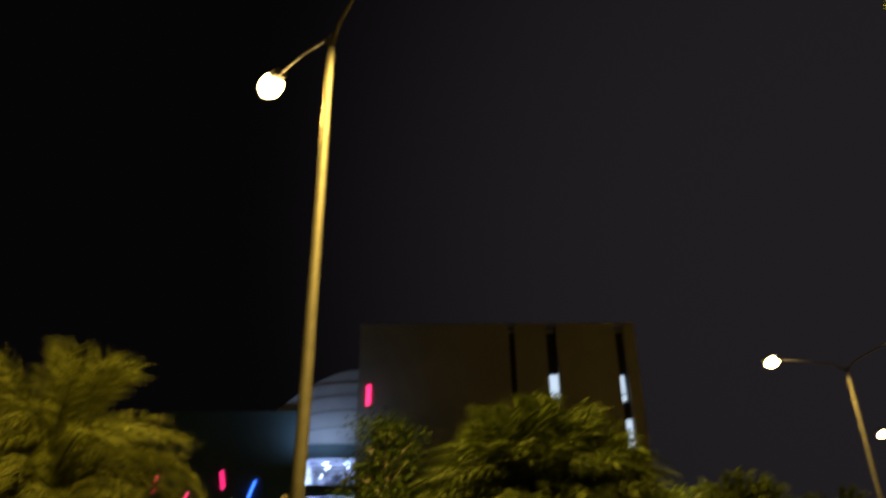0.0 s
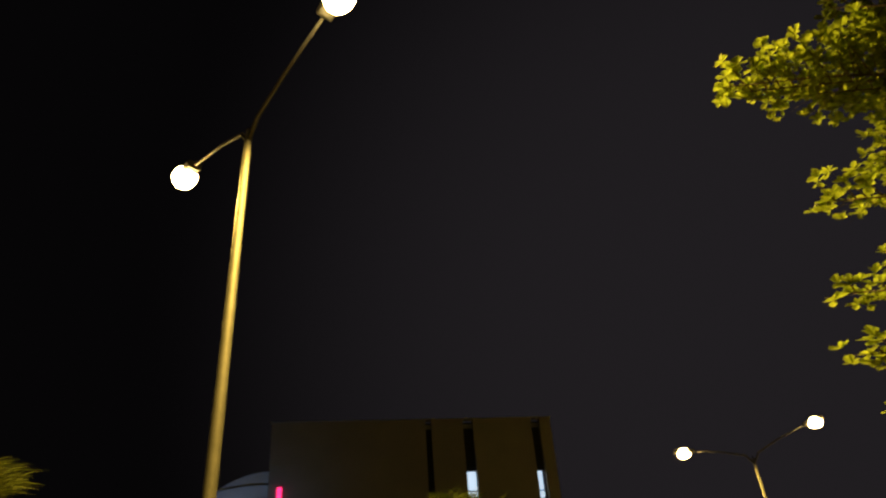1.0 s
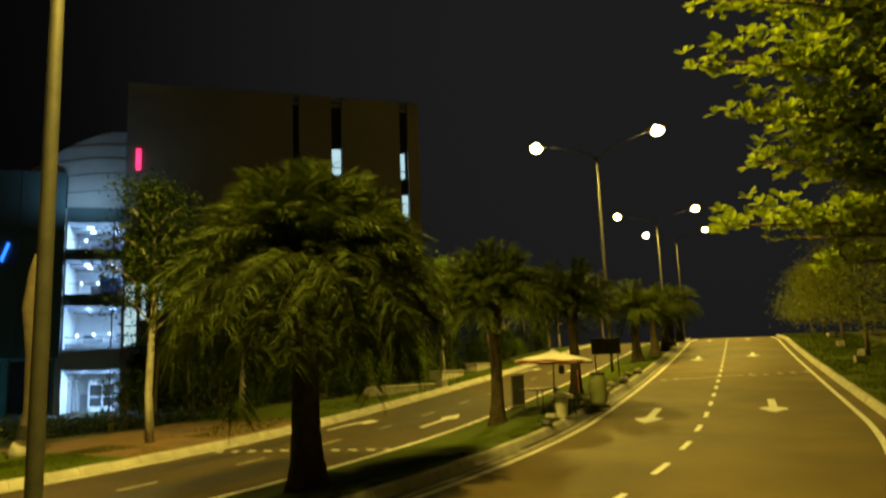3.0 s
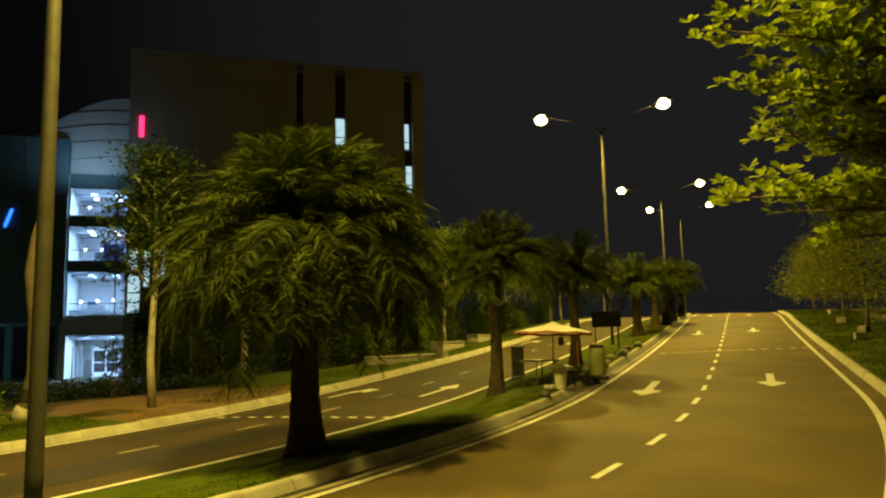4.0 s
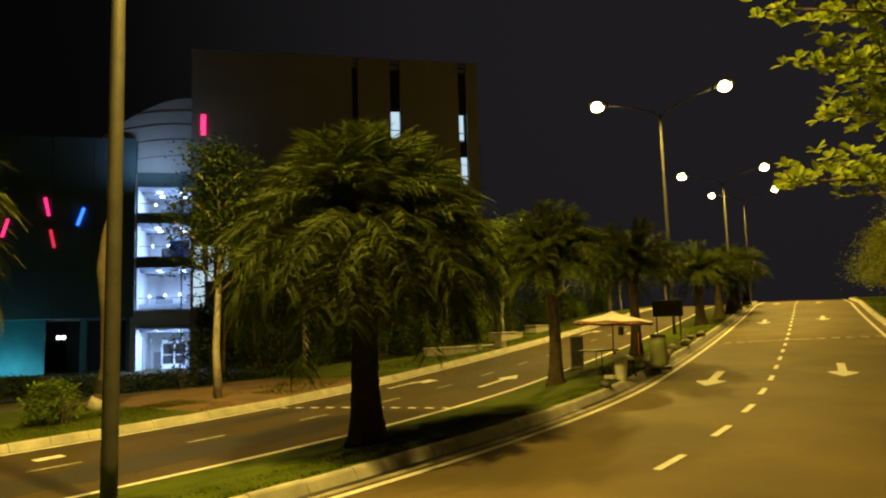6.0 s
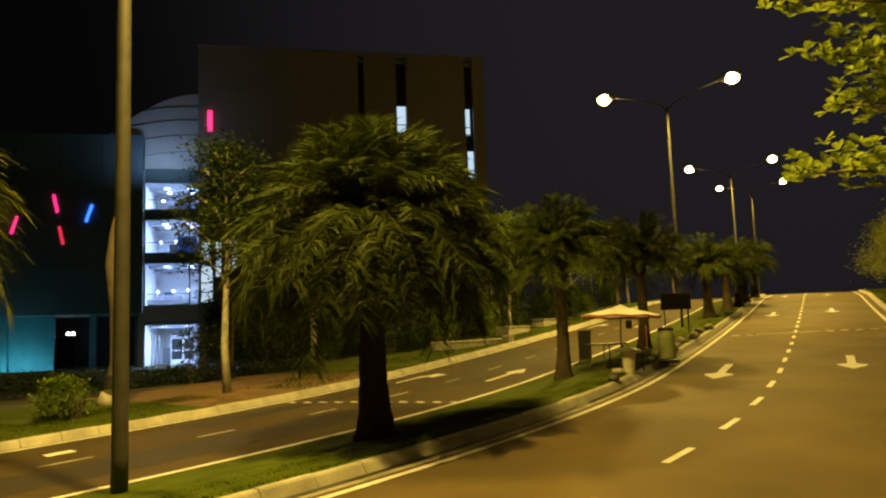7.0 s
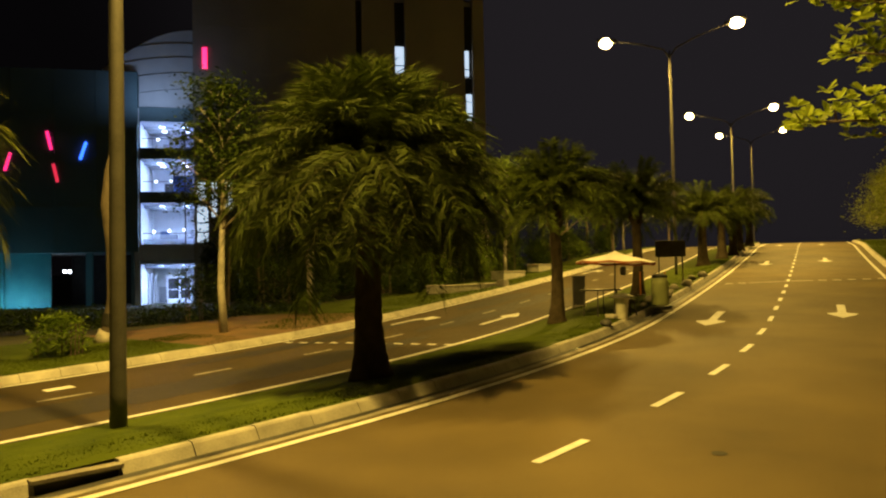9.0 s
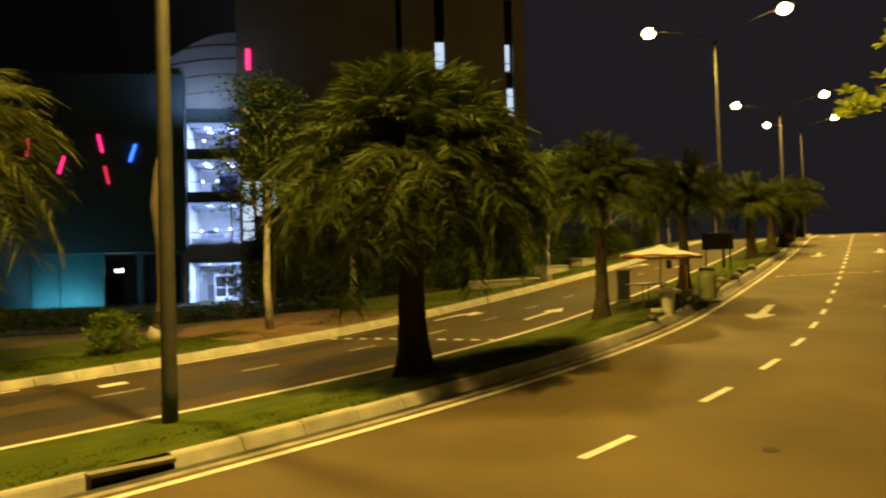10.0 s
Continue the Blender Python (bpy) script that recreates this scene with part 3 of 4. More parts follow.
def tree(x, y, tall, first, reach, count, seed, r0, label, leaves=40, leaf=0.16, spread=0.35, bark=BARK, foliage=LEAF_DARK, flat=0.5, rosette=0, group="", z=None, taper=0.75):
    root = thing("tree", x, y, (height(x, y) if z is None else z) - 0.05, label, "tree", group)
    bars, tips = limbs((0, 0, 0), tall, first, reach, count, seed, r0, bark, flat, taper)
    part("trunk", tube(bars[0][0], bars[0][1], 10), bark, root, "", True)
    for pts, rad in bars[1:count * 4 + 1]:
        if rad[0] > r0 * 0.2:
            part("limb", tube(pts, rad, 6), bark, root, "", True)
    twigs_v, twigs_f = [], []
    for pts, rad in bars[1:]:
        if rad[0] <= r0 * 0.2:
            b = len(twigs_v)
            p, q = pts[0], pts[-1]
            w = rad[0]
            twigs_v += [p + Vector((w, 0, 0)), p + Vector((-w, w, 0)), p + Vector((0, -w, 0)), q]
            twigs_f += [(b, b + 1, b + 3), (b + 1, b + 2, b + 3), (b + 2, b, b + 3)]
    tagged(part("twigwork", raw(twigs_v, twigs_f, "twigwork", bark), bark, root), kind="stuff")
    part("crown", crown_mesh("crown", tips, leaves, leaf, spread, foliage, seed, rosette=rosette, tumble=1.1 if rosette else 0.7), foliage, root, "loose clumps of leaves")
    return root


# the big tree beside the viewer's verge, its boughs over the kerb
def bough_tree(x, y, tall, r0, boughs, label, group, seed):
    """A tree of layered boughs. boughs: where each one leaves the trunk, its tip (east, north and height from the foot) and its breadth."""
    rng = random.Random(seed)
    root = thing("tree", x, y, height(x, y) - 0.05, label, "tree", group)
    part("trunk", tube([(0, 0, 0), (0.05, 0.02, tall * 0.2), (-0.04, 0.06, tall * 0.45), (0.06, 0, tall * 0.75), (0, 0.03, tall)],
                       [r0 * 1.4, r0, r0 * 0.8, r0 * 0.5, r0 * 0.12], 12), BARK, root, "", True)
    verts, faces, tv, tf = [], [], [], []

    def leaf(c, d, w, ln):
        """A broad rounded blade, folded a little along its middle."""
        up = w.cross(d).normalized() * ln * 0.1
        b = len(verts)
        wd = ln * rng.uniform(0.3, 0.4)
        verts.extend([c, c + d * ln * 0.45 - w * wd * 0.85 + up, c + d * ln * 0.82 - w * wd * 0.8 + up, c + d * ln, c + d * ln * 0.82 + w * wd * 0.8 + up, c + d * ln * 0.45 + w * wd * 0.85 + up])
        faces.append((b, b + 1, b + 2, b + 3))
        faces.append((b, b + 3, b + 4, b + 5))

    def rosette(c, blades, size):
        a0 = rng.uniform(0, math.tau)
        for k in range(blades):
            a, e = a0 + k * math.tau / blades + rng.uniform(-0.3, 0.3), rng.uniform(-0.25, 0.9)
            d = Vector((math.cos(a) * math.cos(e), math.sin(a) * math.cos(e), math.sin(e)))
            w = (d.cross(Vector((0, 0, 1))) + Vector((rng.gauss(0, 0.3), rng.gauss(0, 0.3), rng.gauss(0, 0.3)))).normalized()
            leaf(c, d, w, size * rng.uniform(0.7, 1.2))

    def twig(p, q, w):
        b = len(tv)
        tv.extend([p + Vector((w, 0, 0)), p + Vector((-w, w, 0)), p + Vector((0, -w, 0)), q])
        tf.extend([(b, b + 1, b + 3), (b + 1, b + 2, b + 3), (b + 2, b, b + 3)])

    for z0, tip, breadth in boughs:
        st, en = Vector((0, 0, z0)), Vector(tip)
        ctl = st.lerp(en, 0.5) + Vector((0, 0, 0.1 * (en - st).length))

        def at(u):
            return st * (1 - u) ** 2 + ctl * 2 * u * (1 - u) + en * u * u
        thick = r0 * 0.32 * (1.15 - 0.6 * z0 / tall)
        part("limb", tube([at(u) for u in (0, 0.25, 0.5, 0.75, 1)], [thick, thick * 0.8, thick * 0.55, thick * 0.35, thick * 0.12], 7), BARK, root, "", True)
        length = (en - st).length
        ahead = (en - st).normalized()
        side = ahead.cross(Vector((0, 0, 1))).normalized()
        n = max(6, int(length * 9))
        for i in range(n):
            u = 0.22 + 0.78 * (i + rng.random()) / n
            p = at(min(u, 1))
            ln = breadth * (0.25 + 0.9 * math.sin(min(math.pi, (1.03 - u) * 2.6 + 0.15)) ** 0.8) * rng.uniform(0.5, 1.15)
            q = p + side * ((-1) ** i * ln) + ahead * ln * rng.uniform(0.3, 0.8) + Vector((0, 0, rng.uniform(-0.12, 0.3) * ln))
            twig(p, q, 0.012)
            steps = max(1, int(ln / 0.12))
            for k in range(steps):
                c = p.lerp(q, (k + 1) / steps) + Vector((rng.gauss(0, 0.05), rng.gauss(0, 0.05), rng.gauss(0.02, 0.06)))
                if noise.noise(c * 1.6 + Vector((seed, 0, 0))) > -0.42:
                    rosette(c, 6, 0.13)
        rosette(en, 8, 0.12)
    tagged(part("twigwork", raw(tv, tf, "twigwork", BARK), BARK, root), kind="stuff")
    part("crown", raw(verts, faces, "crown", LEAF), LEAF, root, "layered clumps of broad rounded leaves")


# boughs over the kerb, by height, then those on the tree's other sides
verge_boughs = []
for bearing, rise, away, breadth in ((36, 42.5, 8.2, 0.7), (46, 13.0, 9.6, 1.0), (48, 10.0, 9.8, 1.0), (46.5, 16.0, 9.2, 1.0), (51, 15, 9.6, 1.0), (45, 7.0, 9.6, 0.8), (47, 18.5, 9.8, 1.0), (46, 24.5, 9.6, 1.0), (48, 37, 9.4, 1.0), (38.5, 10.6, 8.6, 0.6), (43, 9.2, 9.0, 0.6), (41.2, 14.9, 9.0, 0.7), (40.9, 18.3, 8.8, 0.75), (44, 17.0, 9.6, 0.8), (38.6, 22.4, 8.4, 0.6), (42, 21.5, 9.2, 0.8),
                                     (39.2, 26.4, 8.8, 0.65), (44, 27.5, 9.2, 0.8), (40.2, 32.6, 8.8, 0.7), (45, 34, 9.4, 0.9), (38, 41.5, 8.4, 0.6), (43, 39.5, 8.8, 0.8), (47, 44, 9.0, 0.8), (50, 30, 9.4, 0.9), (49, 22, 9.2, 0.9)):
    b_x, b_y, b_z = away * math.sin(radians(bearing)) - 9.35, away * math.cos(radians(bearing)) - 4.9, 2.45 + away * math.tan(radians(rise)) - height(9.35, 4.9)
    verge_boughs.append((max(2.2, b_z - 1.1 - 0.05 * b_z), (b_x, b_y, b_z), breadth))
for k in range(16):
    b_a, b_h = radians(-60 + 15 * k * 0.9), 3.5 + 0.55 * ((k * 7) % 16)
    verge_boughs.append((b_h, (3.0 * math.cos(b_a), 3.0 * math.sin(b_a) - 0.6, b_h + 0.9), 0.8))
bough_tree(9.35, 4.9, 12.2, 0.18, verge_boughs, "tall yellow-green tree with layered leafy boughs on the verge", "trees on the near verge", 21)
for k, (sx, vx, th, rc, sd) in enumerate(((13, -7.8, 7.4, 2.9, 30), (20, -7.2, 7.4, 3.1, 31), (28, -6.9, 7.4, 3.2, 32), (36, -6.8, 7.0, 3.1, 33), (45, -6.8, 5.2, 2.4, 34), (55, -6.8, 5.2, 2.4, 35), (65, -6.8, 5.2, 2.4, 36))):
    px, py = road_xy(sx, vx)
    tree(px, py, th, 0.14, rc, 20, sd, 0.09, "young leafy tree in the row on the near verge", leaves=60, leaf=0.17, spread=0.42, foliage=YOUNG_LEAF, flat=0.35, group="trees on the near verge")
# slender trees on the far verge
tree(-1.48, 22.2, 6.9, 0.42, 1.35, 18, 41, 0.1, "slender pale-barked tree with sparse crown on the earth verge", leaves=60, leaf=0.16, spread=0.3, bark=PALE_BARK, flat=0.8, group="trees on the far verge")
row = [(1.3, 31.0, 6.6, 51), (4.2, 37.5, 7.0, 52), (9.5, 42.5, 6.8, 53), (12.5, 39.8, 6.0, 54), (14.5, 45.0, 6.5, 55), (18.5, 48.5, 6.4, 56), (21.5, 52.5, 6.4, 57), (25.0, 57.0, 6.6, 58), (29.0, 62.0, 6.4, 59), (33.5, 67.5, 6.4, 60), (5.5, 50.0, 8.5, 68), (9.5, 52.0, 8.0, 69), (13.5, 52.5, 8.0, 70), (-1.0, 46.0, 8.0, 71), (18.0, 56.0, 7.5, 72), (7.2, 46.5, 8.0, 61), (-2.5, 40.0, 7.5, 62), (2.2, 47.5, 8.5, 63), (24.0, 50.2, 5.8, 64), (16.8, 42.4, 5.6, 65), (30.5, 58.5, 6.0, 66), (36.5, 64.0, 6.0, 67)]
# trees towards the second lamp take the brighter leaf, its light put into colour
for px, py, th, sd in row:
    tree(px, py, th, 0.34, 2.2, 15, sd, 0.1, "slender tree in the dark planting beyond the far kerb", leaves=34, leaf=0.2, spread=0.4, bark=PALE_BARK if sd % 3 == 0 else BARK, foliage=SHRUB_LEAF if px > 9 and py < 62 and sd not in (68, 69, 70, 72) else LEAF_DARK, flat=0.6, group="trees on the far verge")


# ---- the office building across the road ----
FY, GZ = 64.7, 0.3        # the front's plane and its ground level


def wall_with_openings(x0, x1, z0, z1, y0, y1, holes):
    """One wall slab whose rectangular openings go right through."""
    xs = sorted({x0, x1, *[min(max(a, x0), x1) for h in holes for a in (h[0], h[1])]})
    zs = sorted({z0, z1, *[min(max(a, z0), z1) for h in holes for a in (h[2], h[3])]})
    bm = bmesh.new()
    for a, b in zip(xs, xs[1:]):
        run = None
        for c, d in zip(zs, zs[1:]):
            mx, mz = (a + b) / 2, (c + d) / 2
            solid = not any(h[0] < mx < h[1] and h[2] < mz < h[3] for h in holes)
            if solid and run is None:
                run = c
            if run is not None and (not solid or d == z1):
                box(bm, a, y0, run, b, y1, d if solid else c)
                run = None
    bmesh.ops.remove_doubles(bm, verts=bm.verts, dist=0.001)
    return bm


def window(parent, x0, x1, z0, z1, lit, bars=1, cross_bars=1):
    """A framed window set back in its opening; lit: the material of the lit blind behind the pane, or None."""
    w = part("window", wall_with_openings(x0, x1, z0, z1, FY + 0.32, FY + 0.4, [(x0 + 0.05, x1 - 0.05, z0 + 0.06, z1 - 0.06)]), FRAME, parent)
    part("pane", boxed(x0 + 0.05, FY + 0.35, z0 + 0.06, x1 - 0.05, FY + 0.362, z1 - 0.06), glass_mat, w)
    for i in range(cross_bars):
        zc = z0 + (z1 - z0) * (0.28 + 0.5 * i / max(1, cross_bars))
        part("glazing_bar", boxed(x0 + 0.05, FY + 0.325, zc - 0.05, x1 - 0.05, FY + 0.348, zc + 0.05), FRAME, w)
    part("blind", boxed(x0 + 0.02, FY + 0.52, z0 + 0.02, x1 - 0.02, FY + 0.54, z1 - 0.02), lit or DARK_WOOD, w)
    return w


def tower():
    b = thing("office_tower", 0, 0, 0, "plain grey office tower with narrow dark window slots", "building")
    grooves = [(7.1, 7.65), (10.55, 11.5), (16.95, 17.75)]
    low = [(-6.45, -5.62, 9.05, 10.7), (-5.3, -4.72, 7.65, 10.7), (-4.3, -3.5, 8.3, 10.7), (-6.45, -5.45, 5.5, 8.7)]
    holes = [(a, c, 1.0, 27.71) for a, c in grooves] + low
    part("front_wall", wall_with_openings(-6.6, 18.8, GZ, 27.7, FY, FY + 0.5, holes), CLAD, b)
    part("side_wall", boxed(18.3, FY + 0.5, GZ, 18.8, FY + 18, 27.7), CLAD, b)
    part("side_wall", boxed(-6.6, FY + 0.5, 16, -6.1, FY + 18, 27.7), CLAD, b)
    part("back_wall", boxed(-6.1, FY + 17.5, GZ, 18.3, FY + 18, 27.7), CLAD, b)
    part("roof", boxed(-6.1, FY + 0.5, 27.0, 18.3, FY + 17.5, 27.4), SLAB, b)
    part("parapet_cap", boxed(-6.7, FY - 0.06, 27.7, 18.9, FY + 0.6, 27.8, 0.02), SLAB, b)
    for a, c in grooves:
        part("slot_back", boxed(a - 0.02, FY + 0.62, GZ, c + 0.02, FY + 0.75, 27.6), GROOVE, b)
    for x in (-3.4, -0.2, 3.0, 14.2):      # upright joints of the cladding
        part("joint_cover", boxed(x - 0.03, FY - 0.025, 11.5, x + 0.03, FY + 0.004, 27.6), CLAD, b)
    for z in (12.2, 16.1, 20.0, 23.9):
        part("joint_cover", boxed(-6.5, FY - 0.02, z - 0.03, 7.0, FY + 0.003, z + 0.03), CLAD, b)
    window(b, 10.57, 11.48, 20.5, 23.0, LIT_WINDOW)
    window(b, 16.97, 17.5, 20.4, 22.9, LIT_WINDOW)
    window(b, 17.05, 17.72, 16.35, 18.9, LIT_WINDOW)
    for a, c in grooves:
        for z in (4.5, 8.5, 12.5):
            window(b, a + 0.02, c - 0.02, z, z + 2.5, None)
    for h in low:
        window(b, *h, LIT_WINDOW, 1, 2)
    part("light_strip", boxed(-5.83, FY - 0.12, 20.15, -5.45, FY - 0.004, 21.95, 0.03), TUBE_PINK, b, "glowing pink light strip")
    return b


tower()


def stair_hall():
    b = thing("glazed_stair_hall", 0, 0, 0, "brightly lit glazed hall with floors one above another", "building")
    x0, x1, yb = -10.9, -6.62, FY + 7
    levels = [(0.35, 3.8), (5.4, 8.85), (9.75, 12.5), (13.4, 15.6)]
    part("back_wall", boxed(x0, yb, 0.3, x1 + 0.5, yb + 0.3, 16.7), WHITE_WALL, b)
    part("side_wall", boxed(x0 - 0.3, FY + 0.2, 0.3, x0, yb, 16.7), WHITE_WALL, b)
    part("side_wall", boxed(x1 + 0.15, FY + 0.6, 0.3, x1 + 0.45, yb, 16.0), WHITE_WALL, b)
    edges = [(-0.1, 0.35), (3.8, 5.4), (8.85, 9.75), (12.5, 13.4), (15.6, 16.75)]
    for i, (a, c) in enumerate(edges):
        part("floor_slab", boxed(x0, FY + 0.1, a, x1, yb, c), WHITE_WALL if i == 0 else SLAB, b)
        if i > 1:
            part("spandrel", boxed(x0, FY - 0.02, a, x1 - 0.01, FY + 0.096, c), CLAD_DARK, b, "dark spandrel panel")
    # white, not slab grey: spilt light put into the spandrel's and column's colour
    part("spandrel", boxed(x0 - 0.3, FY - 0.02, 4.1, x1 - 0.01, FY + 0.096, 5.4), WHITE_WALL, b)
    part("column", boxed(x0 - 0.35, FY - 0.05, 0.3, x0 + 0.05, FY + 0.3, 16.7), WHITE_WALL, b)
    for k, (a, c) in enumerate(levels):
        glazing = part("glazing", boxed(x0 + 0.06, FY + 0.04, a, x1 - 0.02, FY + 0.055, c), glass_mat, b)
        glazing.visible_shadow = False
        for x in (x0 + 0.06, -7.3):
            part("mullion", boxed(x - 0.05, FY, a, x + 0.05, FY + 0.09, c), FRAME, glazing)
        if k:
            part("handrail", boxed(x0 + 0.1, FY + 1.2, a + 0.97, x1 - 0.2, FY + 1.26, a + 1.02), STEEL_DARK, b)
            part("balustrade", boxed(x0 + (0.1, 0.1, 2.5, 2.2)[k], FY + 1.22, a + 0.05, x1 - 0.2, FY + 1.24, a + (0, 0.5, 1.5, 1.0)[k]), (SLAB, WHITE_WALL, BLUE_GLASS, SLAB)[k], b)
        else:
            part("door_screen", wall_with_openings(-9.5, -7.4, 0.35, 2.9, FY + 5.2, FY + 5.3, [(-9.4, -8.5, 0.8, 1.55), (-9.4, -8.5, 1.65, 2.6), (-8.35, -7.5, 0.8, 1.55), (-8.35, -7.5, 1.65, 2.6)]), WHITE_WALL, b)
            part("door_panel", boxed(-9.45, FY + 5.32, 0.4, -7.45, FY + 5.36, 2.8), DARK_WOOD, b)
            for x in (-10.6, -10.3, -10.0):
                part("turnstile_post", boxed(x, FY + 2, 0.35, x + 0.08, FY + 2.08, 3.0), SLAB, b)
        for x in (-9.6, -7.7):
            for y in (4.2,):
                bm = bmesh.new()
                bmesh.ops.create_cone(bm, cap_ends=True, segments=14, radius1=0.2, radius2=0.18, depth=0.06)
                bmesh.ops.translate(bm, verts=bm.verts, vec=(x + 0.15 * (k % 2), FY + y, c - 0.034))
                part("downlight", bm, DOWNLIGHT, b, "glowing round downlight")
        for y in (2.3, 5.2):
            part("ceiling_beam", boxed(x0 + 0.02, FY + y, c - 0.22, x1 + 0.1, FY + y + 0.25, c - 0.004), SLAB, b)
        for j in range(3):
            xx = x0 + 0.5 + j * 1.3 + 0.15 * k
            part("wall_panel", boxed(xx, yb - 0.05, a + 0.1 + 0.3 * ((j + k) % 2), xx + 0.8, yb - 0.003, a + 1.5), (SLAB, BLUE_GLASS, WHITE_WALL)[(j + k) % 3], b)
        if k:
            part("counter", boxed(x0 + 0.9 + 0.4 * k, FY + 2.2, a, x0 + 2.3 + 0.4 * k, FY + 2.9, a + 0.95, 0.02), DARK_WOOD if k == 2 else SLAB, b)
            for j in range(3):
                bm = bmesh.new()
                bmesh.ops.create_uvsphere(bm, u_segments=10, v_segments=8, radius=0.1)
                bmesh.ops.translate(bm, verts=bm.verts, vec=(x0 + 0.45 + 1.15 * j + 0.2 * k, FY + 3.2 + 0.8 * j, a + 1.25 + 0.12 * j))
                part("globe_lamp", bm, DOWNLIGHT, b, "small glowing globe lamp")
        for x in (-9.5, -7.6):
            li = bpy.data.lights.new("hall_light", "AREA")
            li.shape, li.size, li.energy, li.color = "DISK", 0.5, 330 if k == 0 else 280, (0.46, 0.62, 1.0)
            ob = new("hall_light", li)
            ob.parent = b
            ob.matrix_basis = pose(x + 0.15 * (k % 2), FY + 1.9, c - 0.1)
    return b


stair_hall()


def arched_canopy():
    """The curved translucent screen over the hall: banded panels under an arched edge."""
    b = thing("arched_roof_screen", 0, 0, 0, "curved pale blue-grey roof screen in horizontal bands", "building screen")
    x0, x1 = -13.7, -6.65
    bands = [16.8, 18.3, 19.75, 21.1, 22.3, 23.6]

    def top(x):
        u = (x - x0) / (x1 - x0)
        return 19.95 + 3.6 * math.sin(u * math.pi / 2 * 0.98)
    for i, (a, c) in enumerate(zip(bands, bands[1:])):
        verts, faces = [], []
        left = x0 if i >= 2 else -10.88
        n = 24
        for k in range(n + 1):
            x = left + (x1 - left) * k / n
            bow = 0.5 * math.sin((x - x0) / (x1 - x0) * math.pi)
            rise = 1.1 * math.sin((x - x0) / (x1 - x0) * math.pi / 2) - 0.95
            hi = min(c - 0.09 + rise, top(x))
            lo = min(a + rise if i else a, hi)
            y = FY + 0.15 - bow * 0.3 + 0.12 * i
            verts += [(x, y, lo), (x, y, hi), (x, y + 0.08, lo), (x, y + 0.08, hi)]
        for k in range(n):
            q = 4 * k
            faces += [(q, q + 4, q + 5, q + 1), (q + 3, q + 7, q + 6, q + 2), (q + 1, q + 5, q + 7, q + 3), (q + 2, q + 6, q + 4, q)]
        part("screen_band", raw(verts, faces, "screen_band", WHITE_WALL), WHITE_WALL, b)
    part("backing", boxed(-10.88, FY + 1.2, 16.8, x1, FY + 1.4, 19.6), DARK_WOOD, b)
    part("support_post", boxed(-13.5, FY + 1.0, 19.5, -13.3, FY + 1.2, 20.6), FRAME, b)
    # unseen lamp added in front, standing in for light from behind the screen
    li = bpy.data.lights.new("screen_fill", "AREA")
    li.shape, li.size, li.size_y, li.energy, li.color = "RECTANGLE", 4, 0.4, 60, (0.42, 0.62, 1.0)
    ob = new("screen_fill", li)
    ob.parent = b
    ob.matrix_basis = look((-9.3, FY - 2.6, 16.6), (-9.3, FY + 0.4, 20.5))
    return b


arched_canopy()


